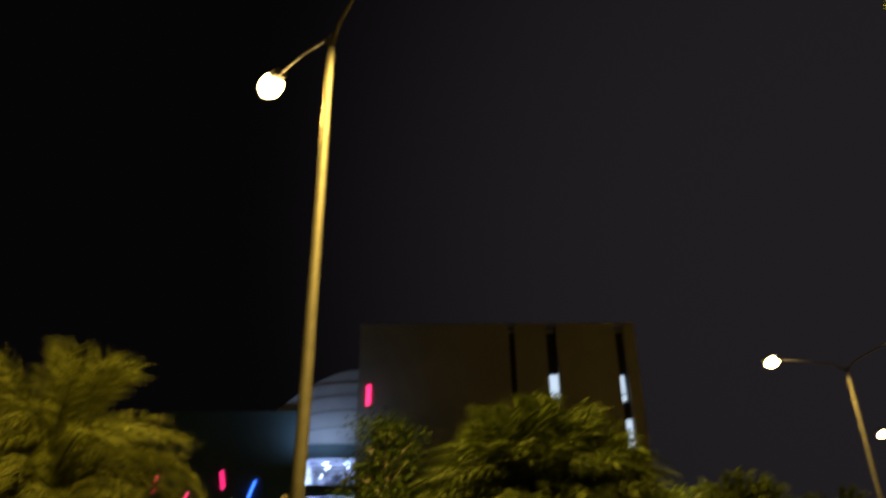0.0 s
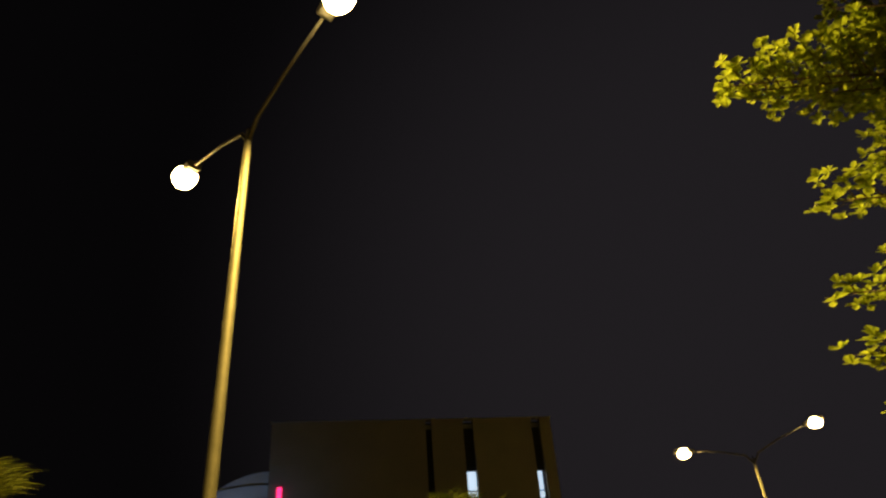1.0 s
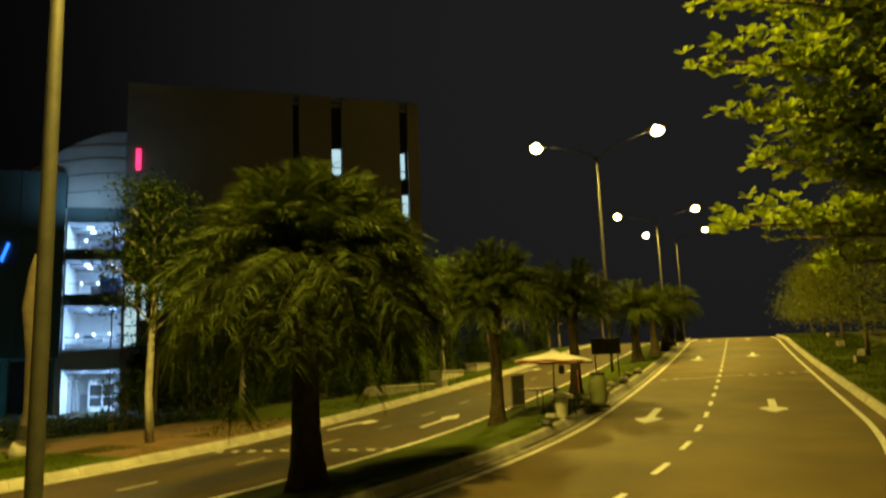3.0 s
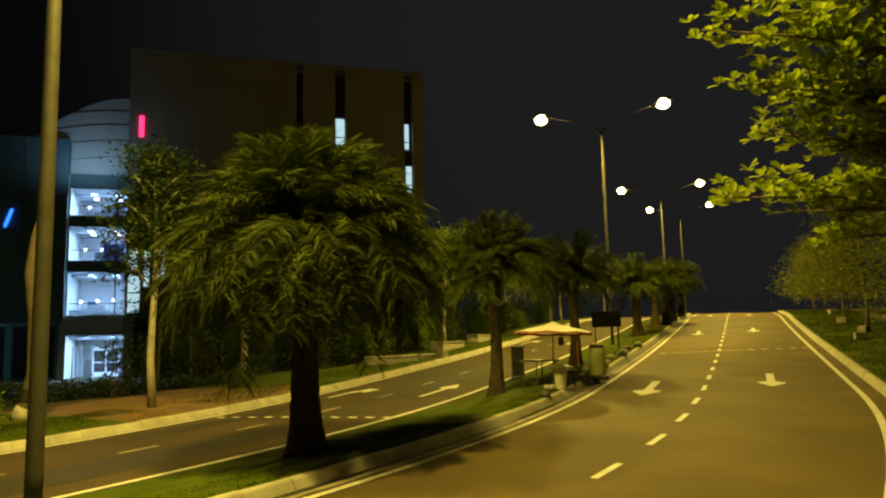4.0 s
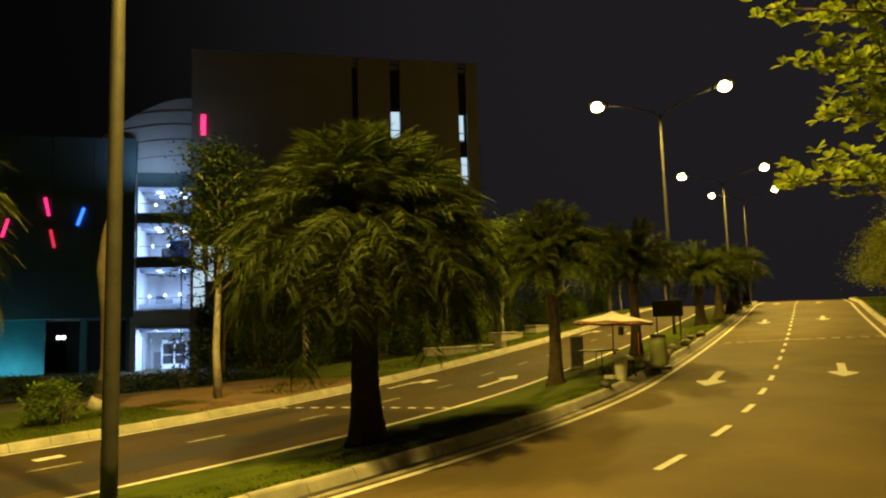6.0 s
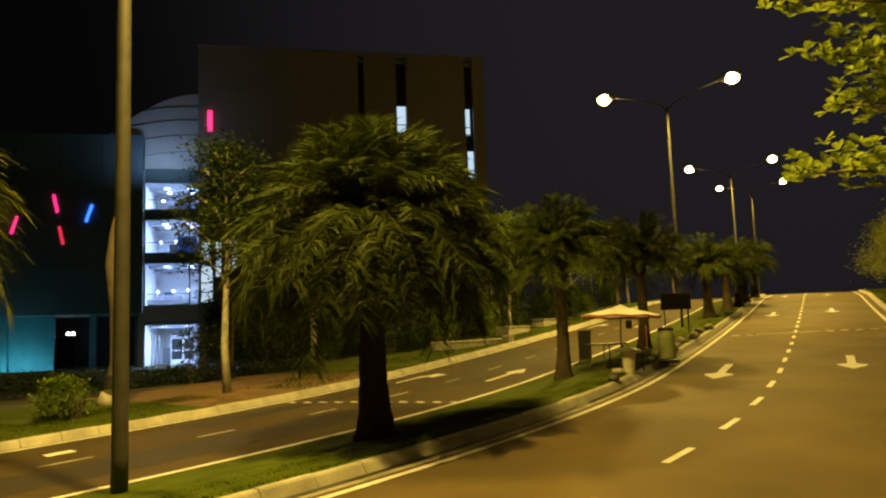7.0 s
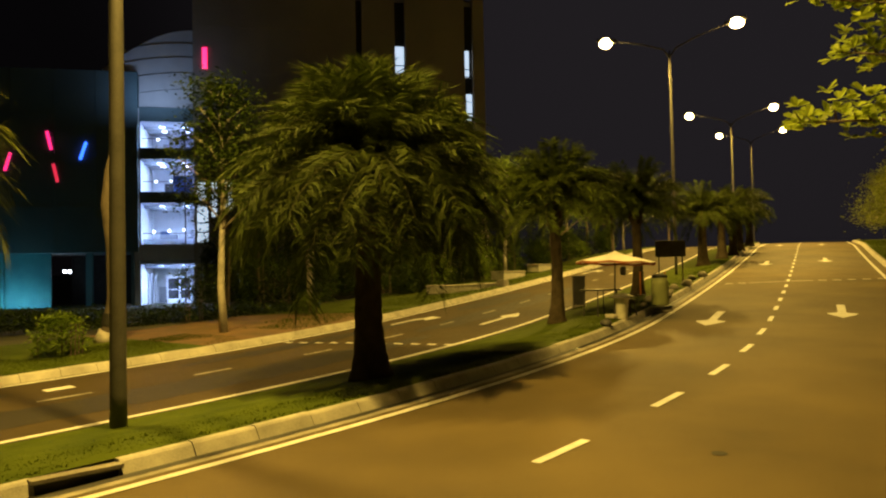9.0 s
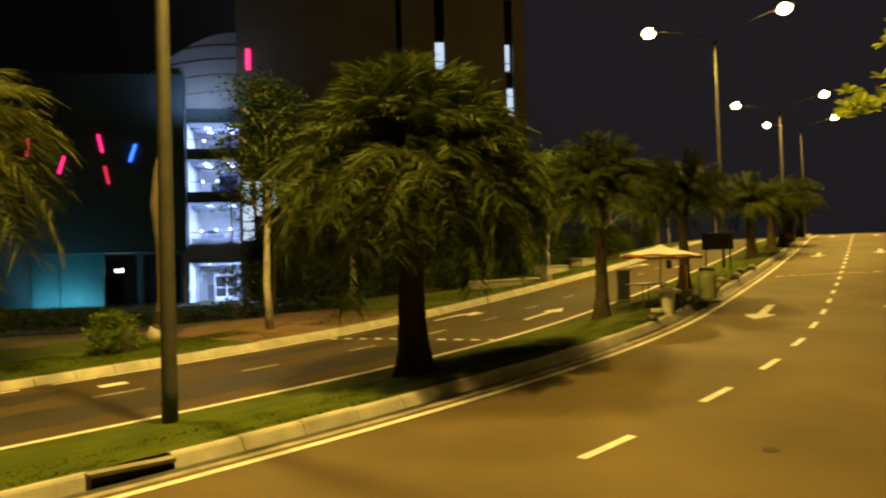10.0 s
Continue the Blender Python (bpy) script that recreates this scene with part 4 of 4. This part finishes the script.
def low_block():
    b = thing("low_office_block", 0, 0, 0, "dark clad low block with slanting coloured light strips", "building")
    x0, x1 = -23.5, -10.95
    part("front_wall", boxed(x0, FY - 0.3, 4.8, x1, FY + 0.2, 19.6), CLAD_DARK, b)
    part("side_wall", boxed(x1 - 0.3, FY + 0.2, 4.8, x1 - 0.01, FY + 14, 19.6), CLAD_DARK, b)
    part("roof", boxed(x0, FY + 0.2, 19.0, x1 - 0.3, FY + 14, 19.3), SLAB, b)
    part("soffit", boxed(x0, FY + 0.2, 4.8, x1 - 0.3, FY + 8, 5.0), SLAB, b)
    for x in (-20.4, -17.2, -14.1):
        part("joint_cover", boxed(x - 0.03, FY - 0.33, 4.9, x + 0.03, FY - 0.298, 19.5), CLAD_DARK, b)
    for z in (8.5, 12.2, 15.9):
        part("joint_cover", boxed(x0 + 0.1, FY - 0.325, z - 0.03, x1 - 0.1, FY - 0.299, z + 0.03), CLAD_DARK, b)
    part("back_wall", boxed(-17.7, FY + 7, GZ, -11.3, FY + 7.3, 4.8), DARK_WOOD, b)
    part("pier", boxed(-11.5, FY - 0.2, GZ, -11.26, FY + 6, 4.8), CLAD_DARK, b)
    part("pier", boxed(-15.2, FY + 1, GZ, -14.7, FY + 1.5, 4.8), CLAD_DARK, b)
    part("screen_wall", boxed(-23.3, FY + 0.6, GZ, -17.7, FY + 0.8, 4.8), TEAL, b, "teal lit panel wall")
    for x in (-21.2,):
        part("fin", boxed(x, FY + 0.3, GZ, x + 0.12, FY + 0.597, 4.75), TEAL, b)
    for x, z, tilt, m in ((-20.56, 12.05, 16, TUBE_PINK), (-17.56, 13.8, -12, TUBE_PINK), (-17.1, 11.2, -12, TUBE_RED), (-15.05, 13.0, 18, TUBE_BLUE), (-23.1, 13.5, 4, TUBE_RED)):
        bm = boxed(-0.11, -0.05, -0.75, 0.11, 0.05, 0.75, 0.04)
        bmesh.ops.rotate(bm, verts=bm.verts, cent=(0, 0, 0), matrix=Matrix.Rotation(radians(tilt), 3, "Y"))
        bmesh.ops.translate(bm, verts=bm.verts, vec=(x, FY - 0.37, z))
        part("light_strip", bm, m, b, "slanting glowing light strip")
    for x in (-17.3, -16.9):
        bm = bmesh.new()
        bmesh.ops.create_uvsphere(bm, u_segments=10, v_segments=8, radius=0.14)
        bmesh.ops.translate(bm, verts=bm.verts, vec=(x, FY + 3, 3.35))
        part("wall_lamp", bm, DOWNLIGHT, b)
    li = bpy.data.lights.new("panel_wash", "AREA")
    li.shape, li.size, li.size_y, li.energy, li.color = "RECTANGLE", 5, 0.4, 210, (0.25, 0.78, 1.0)
    ob = new("panel_wash", li)
    ob.parent = b
    ob.matrix_basis = look((-20.6, FY - 1.1, 0.4), (-20.6, FY + 0.6, 1.8))
    return b


low_block()
wing = thing("side_wing", 0, 0, 0, "teal-grey rear wing of the office block", "building")
part("wall", boxed(-45, FY + 1, GZ, -23.5, FY + 1.4, 17), CLAD_DARK, wing)
part("roof", boxed(-45, FY + 1.4, 16.4, -23.5, FY + 12, 16.8), SLAB, wing)
part("end_wall", boxed(-45.4, FY + 1, GZ, -45.01, FY + 12, 17), CLAD_DARK, wing)


# ---- planting on the far verge ----
def leafy_mass(name, x, y, sx, sy, sz, n, leaf, label, category, seed, turn=0, kind="", stems=5, foliage=LEAF_DARK, dome=0.0):
    """A shrub or hedge: short stems under an uneven mass of single leaves."""
    rng = np.random.default_rng(seed)
    root = thing(name, x, y, height(x, y) - 0.03, label, category, turn=turn, kind=kind)
    tips = []
    for _ in range(n):
        p = rng.uniform(-1, 1, 3)
        if dome:        # rounded above, drawn in at the foot
            p[:2] *= dome * math.sqrt(max(0.05, 1 - (p[2] * 0.5 + 0.05) ** 2 * 3.2)) * (0.75 + 0.25 * abs(noise.noise((p[0] * 2, p[1] * 2, p[2] * 2))))
        tips.append((p[0] * sx, p[1] * sy, sz * (0.12 + 0.88 * (p[2] * 0.5 + 0.5)) * (0.86 + 0.2 * noise.noise((p[0] * sx * 1.3, p[1] * 3, seed)))))
    part("leaves", crown_mesh("leaves", tips, 5, leaf, 0.09, foliage, seed), foliage, root)
    for k in range(stems):
        a = rng.uniform(-0.8, 0.8, 2)
        part("stem", tube([(a[0] * sx, a[1] * sy, 0), (a[0] * sx * 1.05, a[1] * sy, sz * 0.7)], [0.02, 0.01], 5), BARK, root)
    return root


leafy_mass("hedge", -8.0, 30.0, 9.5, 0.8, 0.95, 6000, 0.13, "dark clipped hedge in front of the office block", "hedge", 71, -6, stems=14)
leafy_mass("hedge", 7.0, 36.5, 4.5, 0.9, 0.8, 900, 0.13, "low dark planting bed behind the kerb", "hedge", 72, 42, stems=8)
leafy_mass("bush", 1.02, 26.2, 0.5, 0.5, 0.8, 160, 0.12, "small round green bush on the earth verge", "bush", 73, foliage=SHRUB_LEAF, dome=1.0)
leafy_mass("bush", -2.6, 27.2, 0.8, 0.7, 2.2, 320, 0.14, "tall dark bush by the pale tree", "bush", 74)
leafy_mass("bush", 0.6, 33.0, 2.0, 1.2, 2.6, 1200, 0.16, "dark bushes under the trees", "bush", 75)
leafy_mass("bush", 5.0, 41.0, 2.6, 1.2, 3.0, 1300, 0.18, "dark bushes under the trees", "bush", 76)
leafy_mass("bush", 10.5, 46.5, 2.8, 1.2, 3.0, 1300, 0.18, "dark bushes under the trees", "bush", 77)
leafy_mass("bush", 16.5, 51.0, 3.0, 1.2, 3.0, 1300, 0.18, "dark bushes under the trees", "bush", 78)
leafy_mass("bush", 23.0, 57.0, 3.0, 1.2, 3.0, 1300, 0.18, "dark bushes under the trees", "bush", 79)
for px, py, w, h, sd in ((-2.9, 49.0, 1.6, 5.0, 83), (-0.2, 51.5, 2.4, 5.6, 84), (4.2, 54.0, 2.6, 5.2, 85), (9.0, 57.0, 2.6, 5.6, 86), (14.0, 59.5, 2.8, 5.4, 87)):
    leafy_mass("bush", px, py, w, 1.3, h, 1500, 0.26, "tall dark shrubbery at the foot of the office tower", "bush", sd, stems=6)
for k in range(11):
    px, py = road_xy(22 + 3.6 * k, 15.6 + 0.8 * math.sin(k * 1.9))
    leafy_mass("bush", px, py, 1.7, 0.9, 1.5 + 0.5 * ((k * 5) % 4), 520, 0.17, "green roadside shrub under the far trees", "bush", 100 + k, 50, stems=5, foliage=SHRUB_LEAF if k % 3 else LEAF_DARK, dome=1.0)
# a bright shrub and a tall palm further along the verge
leafy_mass("bush", -5.05, 19.35, 0.72, 0.65, 1.15, 330, 0.11, "bushy bright green shrub with arching leaves on the verge", "bush", 81, stems=7, foliage=SHRUB_LEAF, dome=1.0)
palm(-8.75, 17.1, 4.9, 0.22, 3.7, 100, "feather palm with yellow-green drooping fronds on the far verge", 82, "palms on the far verge", weep=1.4, low=-48, leaf=PALM_LEAF_LIT)

# a bare leaning palm stem with black tape and a wrapped foot
stem = thing("palm_stump", -4.55, 21.6, height(-4.55, 21.6) - 0.03, "bare pale leaning palm stem with a band of black tape", "tree stem")
part("stem", tube([(0, 0, 0), (0.11, 0, 0.35), (0.28, 0, 1.2), (0.26, 0, 2.6), (0.13, 0, 3.8), (0.2, 0, 4.7), (0.24, 0, 5.2)], [0.26, 0.19, 0.2, 0.2, 0.2, 0.16, 0.08], 14), STUMP_BARK, stem, "", True)
part("tape", tube([(0.14, 0, 0.5), (0.2, 0, 0.82)], [0.215, 0.22], 14), TAPE, stem, "band of black tape")
part("foot_wrap", tube([(-0.04, -0.02, 0), (0.1, -0.02, 0.34)], [0.25, 0.225], 12), PALE_BARK, stem, "pale sheet wrapped round the foot", True)

# ---- kerbs ----
kerb_run("median_kerb", -14, 66, 3.4, 3.62, -0.03, 0.15, 0.92, [(-3.9, -3.0)], "row of pale precast kerb stones along the median")
kerb_run("far_kerb", -16, 70, 11.48, 11.72, -0.16, 0.02, 0.92, [], "row of pale kerb stones along the far verge")
kerb_run("near_kerb", -16, 70, -4.0, -4.24, -0.03, 0.15, 0.92, [], "row of pale kerb stones along the near verge")
inlet = thing("drain_inlet", 0, 0, 0, "dark drain inlet opening in the median kerb", "drain")
for dv, dz0, dz1, sa, sb in ((3.56, -0.04, 0.1, -3.92, -2.96), (3.44, 0.09, 0.14, -3.92, -2.96)):
    x, y = road_xy((sa + sb) / 2, dv)
    a = math.atan2(road_xy(sb, dv)[1] - road_xy(sa, dv)[1], road_xy(sb, dv)[0] - road_xy(sa, dv)[0])
    bm = boxed(-0.47, -0.04, dz0, 0.47, 0.12, dz1, 0.008)
    bmesh.ops.transform(bm, matrix=Matrix.Translation((x, y, base_z(x, y))) @ Matrix.Rotation(a, 4, "Z"), verts=bm.verts)
    part("back_plate" if dz0 < 0 else "cover", bm, TAPE if dz0 < 0 else CONCRETE_DARK, inlet)


# ---- grass blades ----
def grass_patch(name, s0, s1, v0, v1, count, tall, seed, label):
    rng = np.random.default_rng(seed)
    verts, faces = [], []
    for _ in range(count):
        s, v = rng.uniform(s0, s1), rng.uniform(v0, v1)
        x, y = road_xy(s, v)
        if noise.noise((x * 0.7, y * 0.7, 5)) < -0.28:
            continue
        z = height(x, y) - 0.01
        a, h, w = rng.uniform(0, math.tau), tall * rng.uniform(0.4, 1.2), rng.uniform(0.008, 0.018)
        lx, ly = rng.normal(0, 0.4, 2) * h
        b = len(verts)
        verts += [(x - w * math.cos(a), y - w * math.sin(a), z), (x + w * math.cos(a), y + w * math.sin(a), z), (x + lx, y + ly, z + h)]
        faces.append((b, b + 1, b + 2))
    tagged(new(name, raw(verts, faces, name, GRASS)), label, "grass", kind="stuff")


grass_patch("grass", -9, 12, 3.66, 6.4, 36000, 0.02, 91, "short green grass on the median")
grass_patch("grass", 12, 34, 3.66, 6.4, 16000, 0.035, 92, "short green grass on the median")
grass_patch("grass", -12, 6, 11.8, 14.8, 52000, 0.06, 93, "short sparse grass on the far verge")
grass_patch("grass", 8, 40, 11.8, 14.5, 12000, 0.12, 94, "rough grass on the far verge")
grass_patch("grass", 8, 60, -8.5, -4.3, 20000, 0.16, 95, "rough grass on the near verge")


# ---- the roadside stall on the median ----
def umbrella(x, y):
    z = height(x, y)
    u = thing("market_umbrella", x, y, z, "open pale canvas umbrella with a reddish edge", "umbrella", turn=12)
    part("pole", tube([(0, 0, 0.05), (0, 0, 1.86)], [0.022, 0.02], 8), STEEL_DARK, u)
    part("base_block", boxed(-0.2, -0.2, 0, 0.2, 0.2, 0.12, 0.03), CONCRETE, u)
    u.matrix_basis = pose(x, y, z, 0, 2.5, 12) @ Matrix.Scale(0.94, 4)
    n, rim, top = 8, 1.12, 1.93
    verts, faces = [(0, 0, top)], []
    for ring, (rr, zz) in enumerate(((0.26, 1.82), (0.72, 1.72), (rim, 1.62))):
        for k in range(n * 2):
            sag = 0.015 * ring if k % 2 else 0
            a = k * math.pi / n
            verts.append((rr * math.cos(a), rr * math.sin(a), zz - sag))
    m = n * 2
    for k in range(m):
        faces.append((0, 1 + k, 1 + (k + 1) % m))
        for ring in range(2):
            o = 1 + ring * m
            faces.append((o + k, o + m + k, o + m + (k + 1) % m, o + (k + 1) % m))
    part("canopy", raw(verts, faces, "canopy", CANVAS), CANVAS, u, "pale sun-bleached canvas")
    vv, ff = [], []
    for k in range(m):
        a = k * math.pi / n
        sag = 0.03 if k % 2 else 0
        vv += [(rim * math.cos(a), rim * math.sin(a), 1.62 - sag), (rim * 1.01 * math.cos(a), rim * 1.01 * math.sin(a), 1.56 - sag)]
    for k in range(m):
        q, r = 2 * k, 2 * ((k + 1) % m)
        ff.append((q, q + 1, r + 1, r))
    part("valance", raw(vv, ff, "valance", CANVAS_RED), CANVAS_RED, u, "reddish brown valance")
    for k in range(n):
        a = k * math.tau / n
        part("rib", tube([(0, 0, 1.8), (rim * math.cos(a), rim * math.sin(a), 1.6)], [0.008, 0.008], 5), STEEL_DARK, u)
    bag = part("hanging_bag", boxed(0.2, -0.08, 1.24, 0.36, 0.06, 1.5, 0.05), DARK_WOOD, u)
    return u


umbrella(8.85, 18.5)


def stool(x, y, m, label):
    z = height(x, y)
    st = thing("stool", x, y, z, label, "stool", "stools at the stall")
    part("seat", boxed(-0.2, -0.2, 0.4, 0.2, 0.2, 0.45, 0.02), m, st)
    for a in (-0.16, 0.16):
        for c in (-0.16, 0.16):
            part("leg", tube([(a * 1.15, c * 1.15, 0), (a * 0.85, c * 0.85, 0.41)], [0.02, 0.02], 6), m, st)


def table(x, y):
    z = height(x, y)
    t = thing("stall_table", x, y, z, "small dark folding table under the umbrella", "table", turn=20)
    part("tabletop", boxed(-0.45, -0.35, 0.7, 0.45, 0.35, 0.74, 0.01), STEEL_DARK, t)
    for a in (-0.39, 0.39):
        for c in (-0.28, 0.28):
            part("leg", tube([(a, c, 0), (a * 0.92, c * 0.92, 0.71)], [0.018, 0.018], 6), STEEL_DARK, t)


table(8.85, 19.35)


def bucket(x, y):
    """A tapered open tub with a rim and a bail handle, a dark dish upside down on it."""
    b = thing("bucket", x, y, height(x, y) - 0.005, "tall pale plastic tub with a dark dish on top", "bucket")
    part("body", tube([(0, 0, 0), (0, 0, 0.02), (0, 0, 0.55), (0, 0, 0.56)], [0.13, 0.14, 0.19, 0.2], 18), PLASTIC_PALE, b, "", True)
    part("rim", tube([(0, 0, 0.53), (0, 0, 0.57)], [0.212, 0.212], 18), PLASTIC_PALE, b)
    part("dish", tube([(0, 0, 0.57), (0, 0, 0.6), (0, 0, 0.68)], [0.36, 0.34, 0.1], 18), STEEL_DARK, b, "dark shallow dish", True)


bucket(9.0, 18.35)
stool(9.45, 18.95, STEEL_DARK, "dark stool beside the table")


def cabinet(x, y, w, d, h, m, name, label, category, turn=25):
    z = height(x, y)
    c = thing(name, x, y, z - 0.01, label, category, turn=turn)
    part("body", boxed(-w / 2, -d / 2, 0.05, w / 2, d / 2, h, 0.015), m, c)
    part("plinth", boxed(-w / 2 - 0.03, -d / 2 - 0.03, 0, w / 2 + 0.03, d / 2 + 0.03, 0.08, 0.01), CONCRETE_DARK, c)
    part("lid", boxed(-w / 2 - 0.02, -d / 2 - 0.02, h, w / 2 + 0.02, d / 2 + 0.02, h + 0.04, 0.012), m, c)
    part("door", boxed(-w / 2 + 0.04, -d / 2 - 0.012, 0.14, w / 2 - 0.04, -d / 2 - 0.001, h - 0.06, 0.004), m, c)
    return c


cabinet(10.3, 24.3, 0.4, 0.36, 1.05, DARK_WOOD, "feeder_pillar", "dark metal feeder cabinet on the median", "cabinet", -15)


def drum_bin(x, y):
    b = thing("drum_bin", x, y, height(x, y) - 0.005, "pale green plastic drum bin with a dark lid beside the kerb", "bin")
    part("body", tube([(0, 0, 0), (0, 0, 0.04), (0, 0, 0.3), (0, 0, 0.33), (0, 0, 0.62), (0, 0, 0.65), (0, 0, 0.86)], [0.25, 0.27, 0.265, 0.275, 0.25, 0.26, 0.22], 20), BIN_GREEN, b, "ribbed pale green drum", True)
    part("lid", tube([(0, 0, 0.86), (0, 0, 0.92), (0, 0, 0.97)], [0.24, 0.23, 0.12], 18), DARK_WOOD, b, "dark domed lid", True)


drum_bin(11.53, 20.9)
cabinet(11.30, 20.45, 0.6, 0.35, 0.14, TAPE, "floor_tray", "low black tray on the kerb", "tray")


def sign_board(x, y):
    z = height(x, y)
    b = thing("sign_board", x, y, z, "dark roadside board on two posts, seen from behind", "sign", turn=-29)
    part("panel", boxed(-0.58, -0.03, 1.15, 0.58, 0.03, 1.8, 0.01), STEEL_DARK, b)
    for a in (-0.45, 0.45):
        part("post", tube([(a, 0.06, 0), (a, 0.06, 1.75)], [0.03, 0.03], 8), GALV, b)


sign_board(15.35, 26.9)


def cone(x, y):
    z = height(x, y)
    c = thing("marker_post", x, y, z, "thin orange marker post by the kerb", "post", "marker posts")
    part("post", tube([(0, 0, 0), (0, 0, 0.85)], [0.022, 0.018], 8), PLASTIC_ORANGE, c)
    part("foot", boxed(-0.13, -0.13, 0, 0.13, 0.13, 0.05, 0.01), TAPE, c)


for px, py in ((13.0, 23.2), (12.6, 24.2)):
    cone(px, py)


def stone(x, y, r, m, label):
    bm = bmesh.new()
    bmesh.ops.create_icosphere(bm, subdivisions=2, radius=r)
    for v in bm.verts:
        v.co *= 1 + 0.25 * noise.noise(v.co * 6 + Vector((x, y, 0)))
        v.co.z *= 0.7
    ob = new("stone", mesh_of(bm, "stone", m, True))
    ob.matrix_basis = pose(x, y, height(x, y) + r * 0.45)
    tagged(ob, label, "stone", "stones on the median edge")


stone(8.0, 17.2, 0.15, DARK_WOOD, "dark lump of stone on the kerb edge")
for i in range(9):
    px, py = road_xy(15.5 + i * 1.5, 3.75 + 0.15 * math.sin(i * 2.1))
    stone(px, py, 0.12 + 0.05 * (i % 3), CONCRETE_DARK, "rough grey stone along the median edge")


def planter(x, y, w, h, turn):
    z = height(x, y)
    p = thing("concrete_planter", x, y, z - 0.03, "low pale concrete planter wall by the far road", "planter", "low planters on the far verge", turn)
    part("wall", wall_with_openings(-w / 2, w / 2, 0, h, -0.35, 0.35, []), CONCRETE, p)
    part("coping", boxed(-w / 2 - 0.04, -0.39, h, w / 2 + 0.04, 0.39, h + 0.06, 0.015), CONCRETE, p)


planter(7.6, 31.7, 2.5, 0.3, 27)
planter(9.6, 33.3, 1.8, 0.16, 40)
planter(12.0, 37.6, 3.0, 0.4, 50)
planter(15.3, 41.8, 2.4, 0.4, 50)


def concrete_block(x, y, w, turn):
    b = thing("concrete_block", x, y, height(x, y) - 0.04, "pale weathered concrete block lying on the verge", "block", "concrete blocks on the verges", turn)
    part("body", boxed(-w / 2, -0.2, 0, w / 2, 0.2, 0.36, 0.03), CONCRETE_DARK, b)


concrete_block(10.2, 32.9, 0.45, 40)
for px, py, w, turn in ((28.0, 26.6, 0.9, 50), (36.6, 36.0, 1.4, 48), (42.8, 42.9, 1.8, 52), (31.5, 29.6, 0.6, 20)):
    concrete_block(px, py, w, turn)
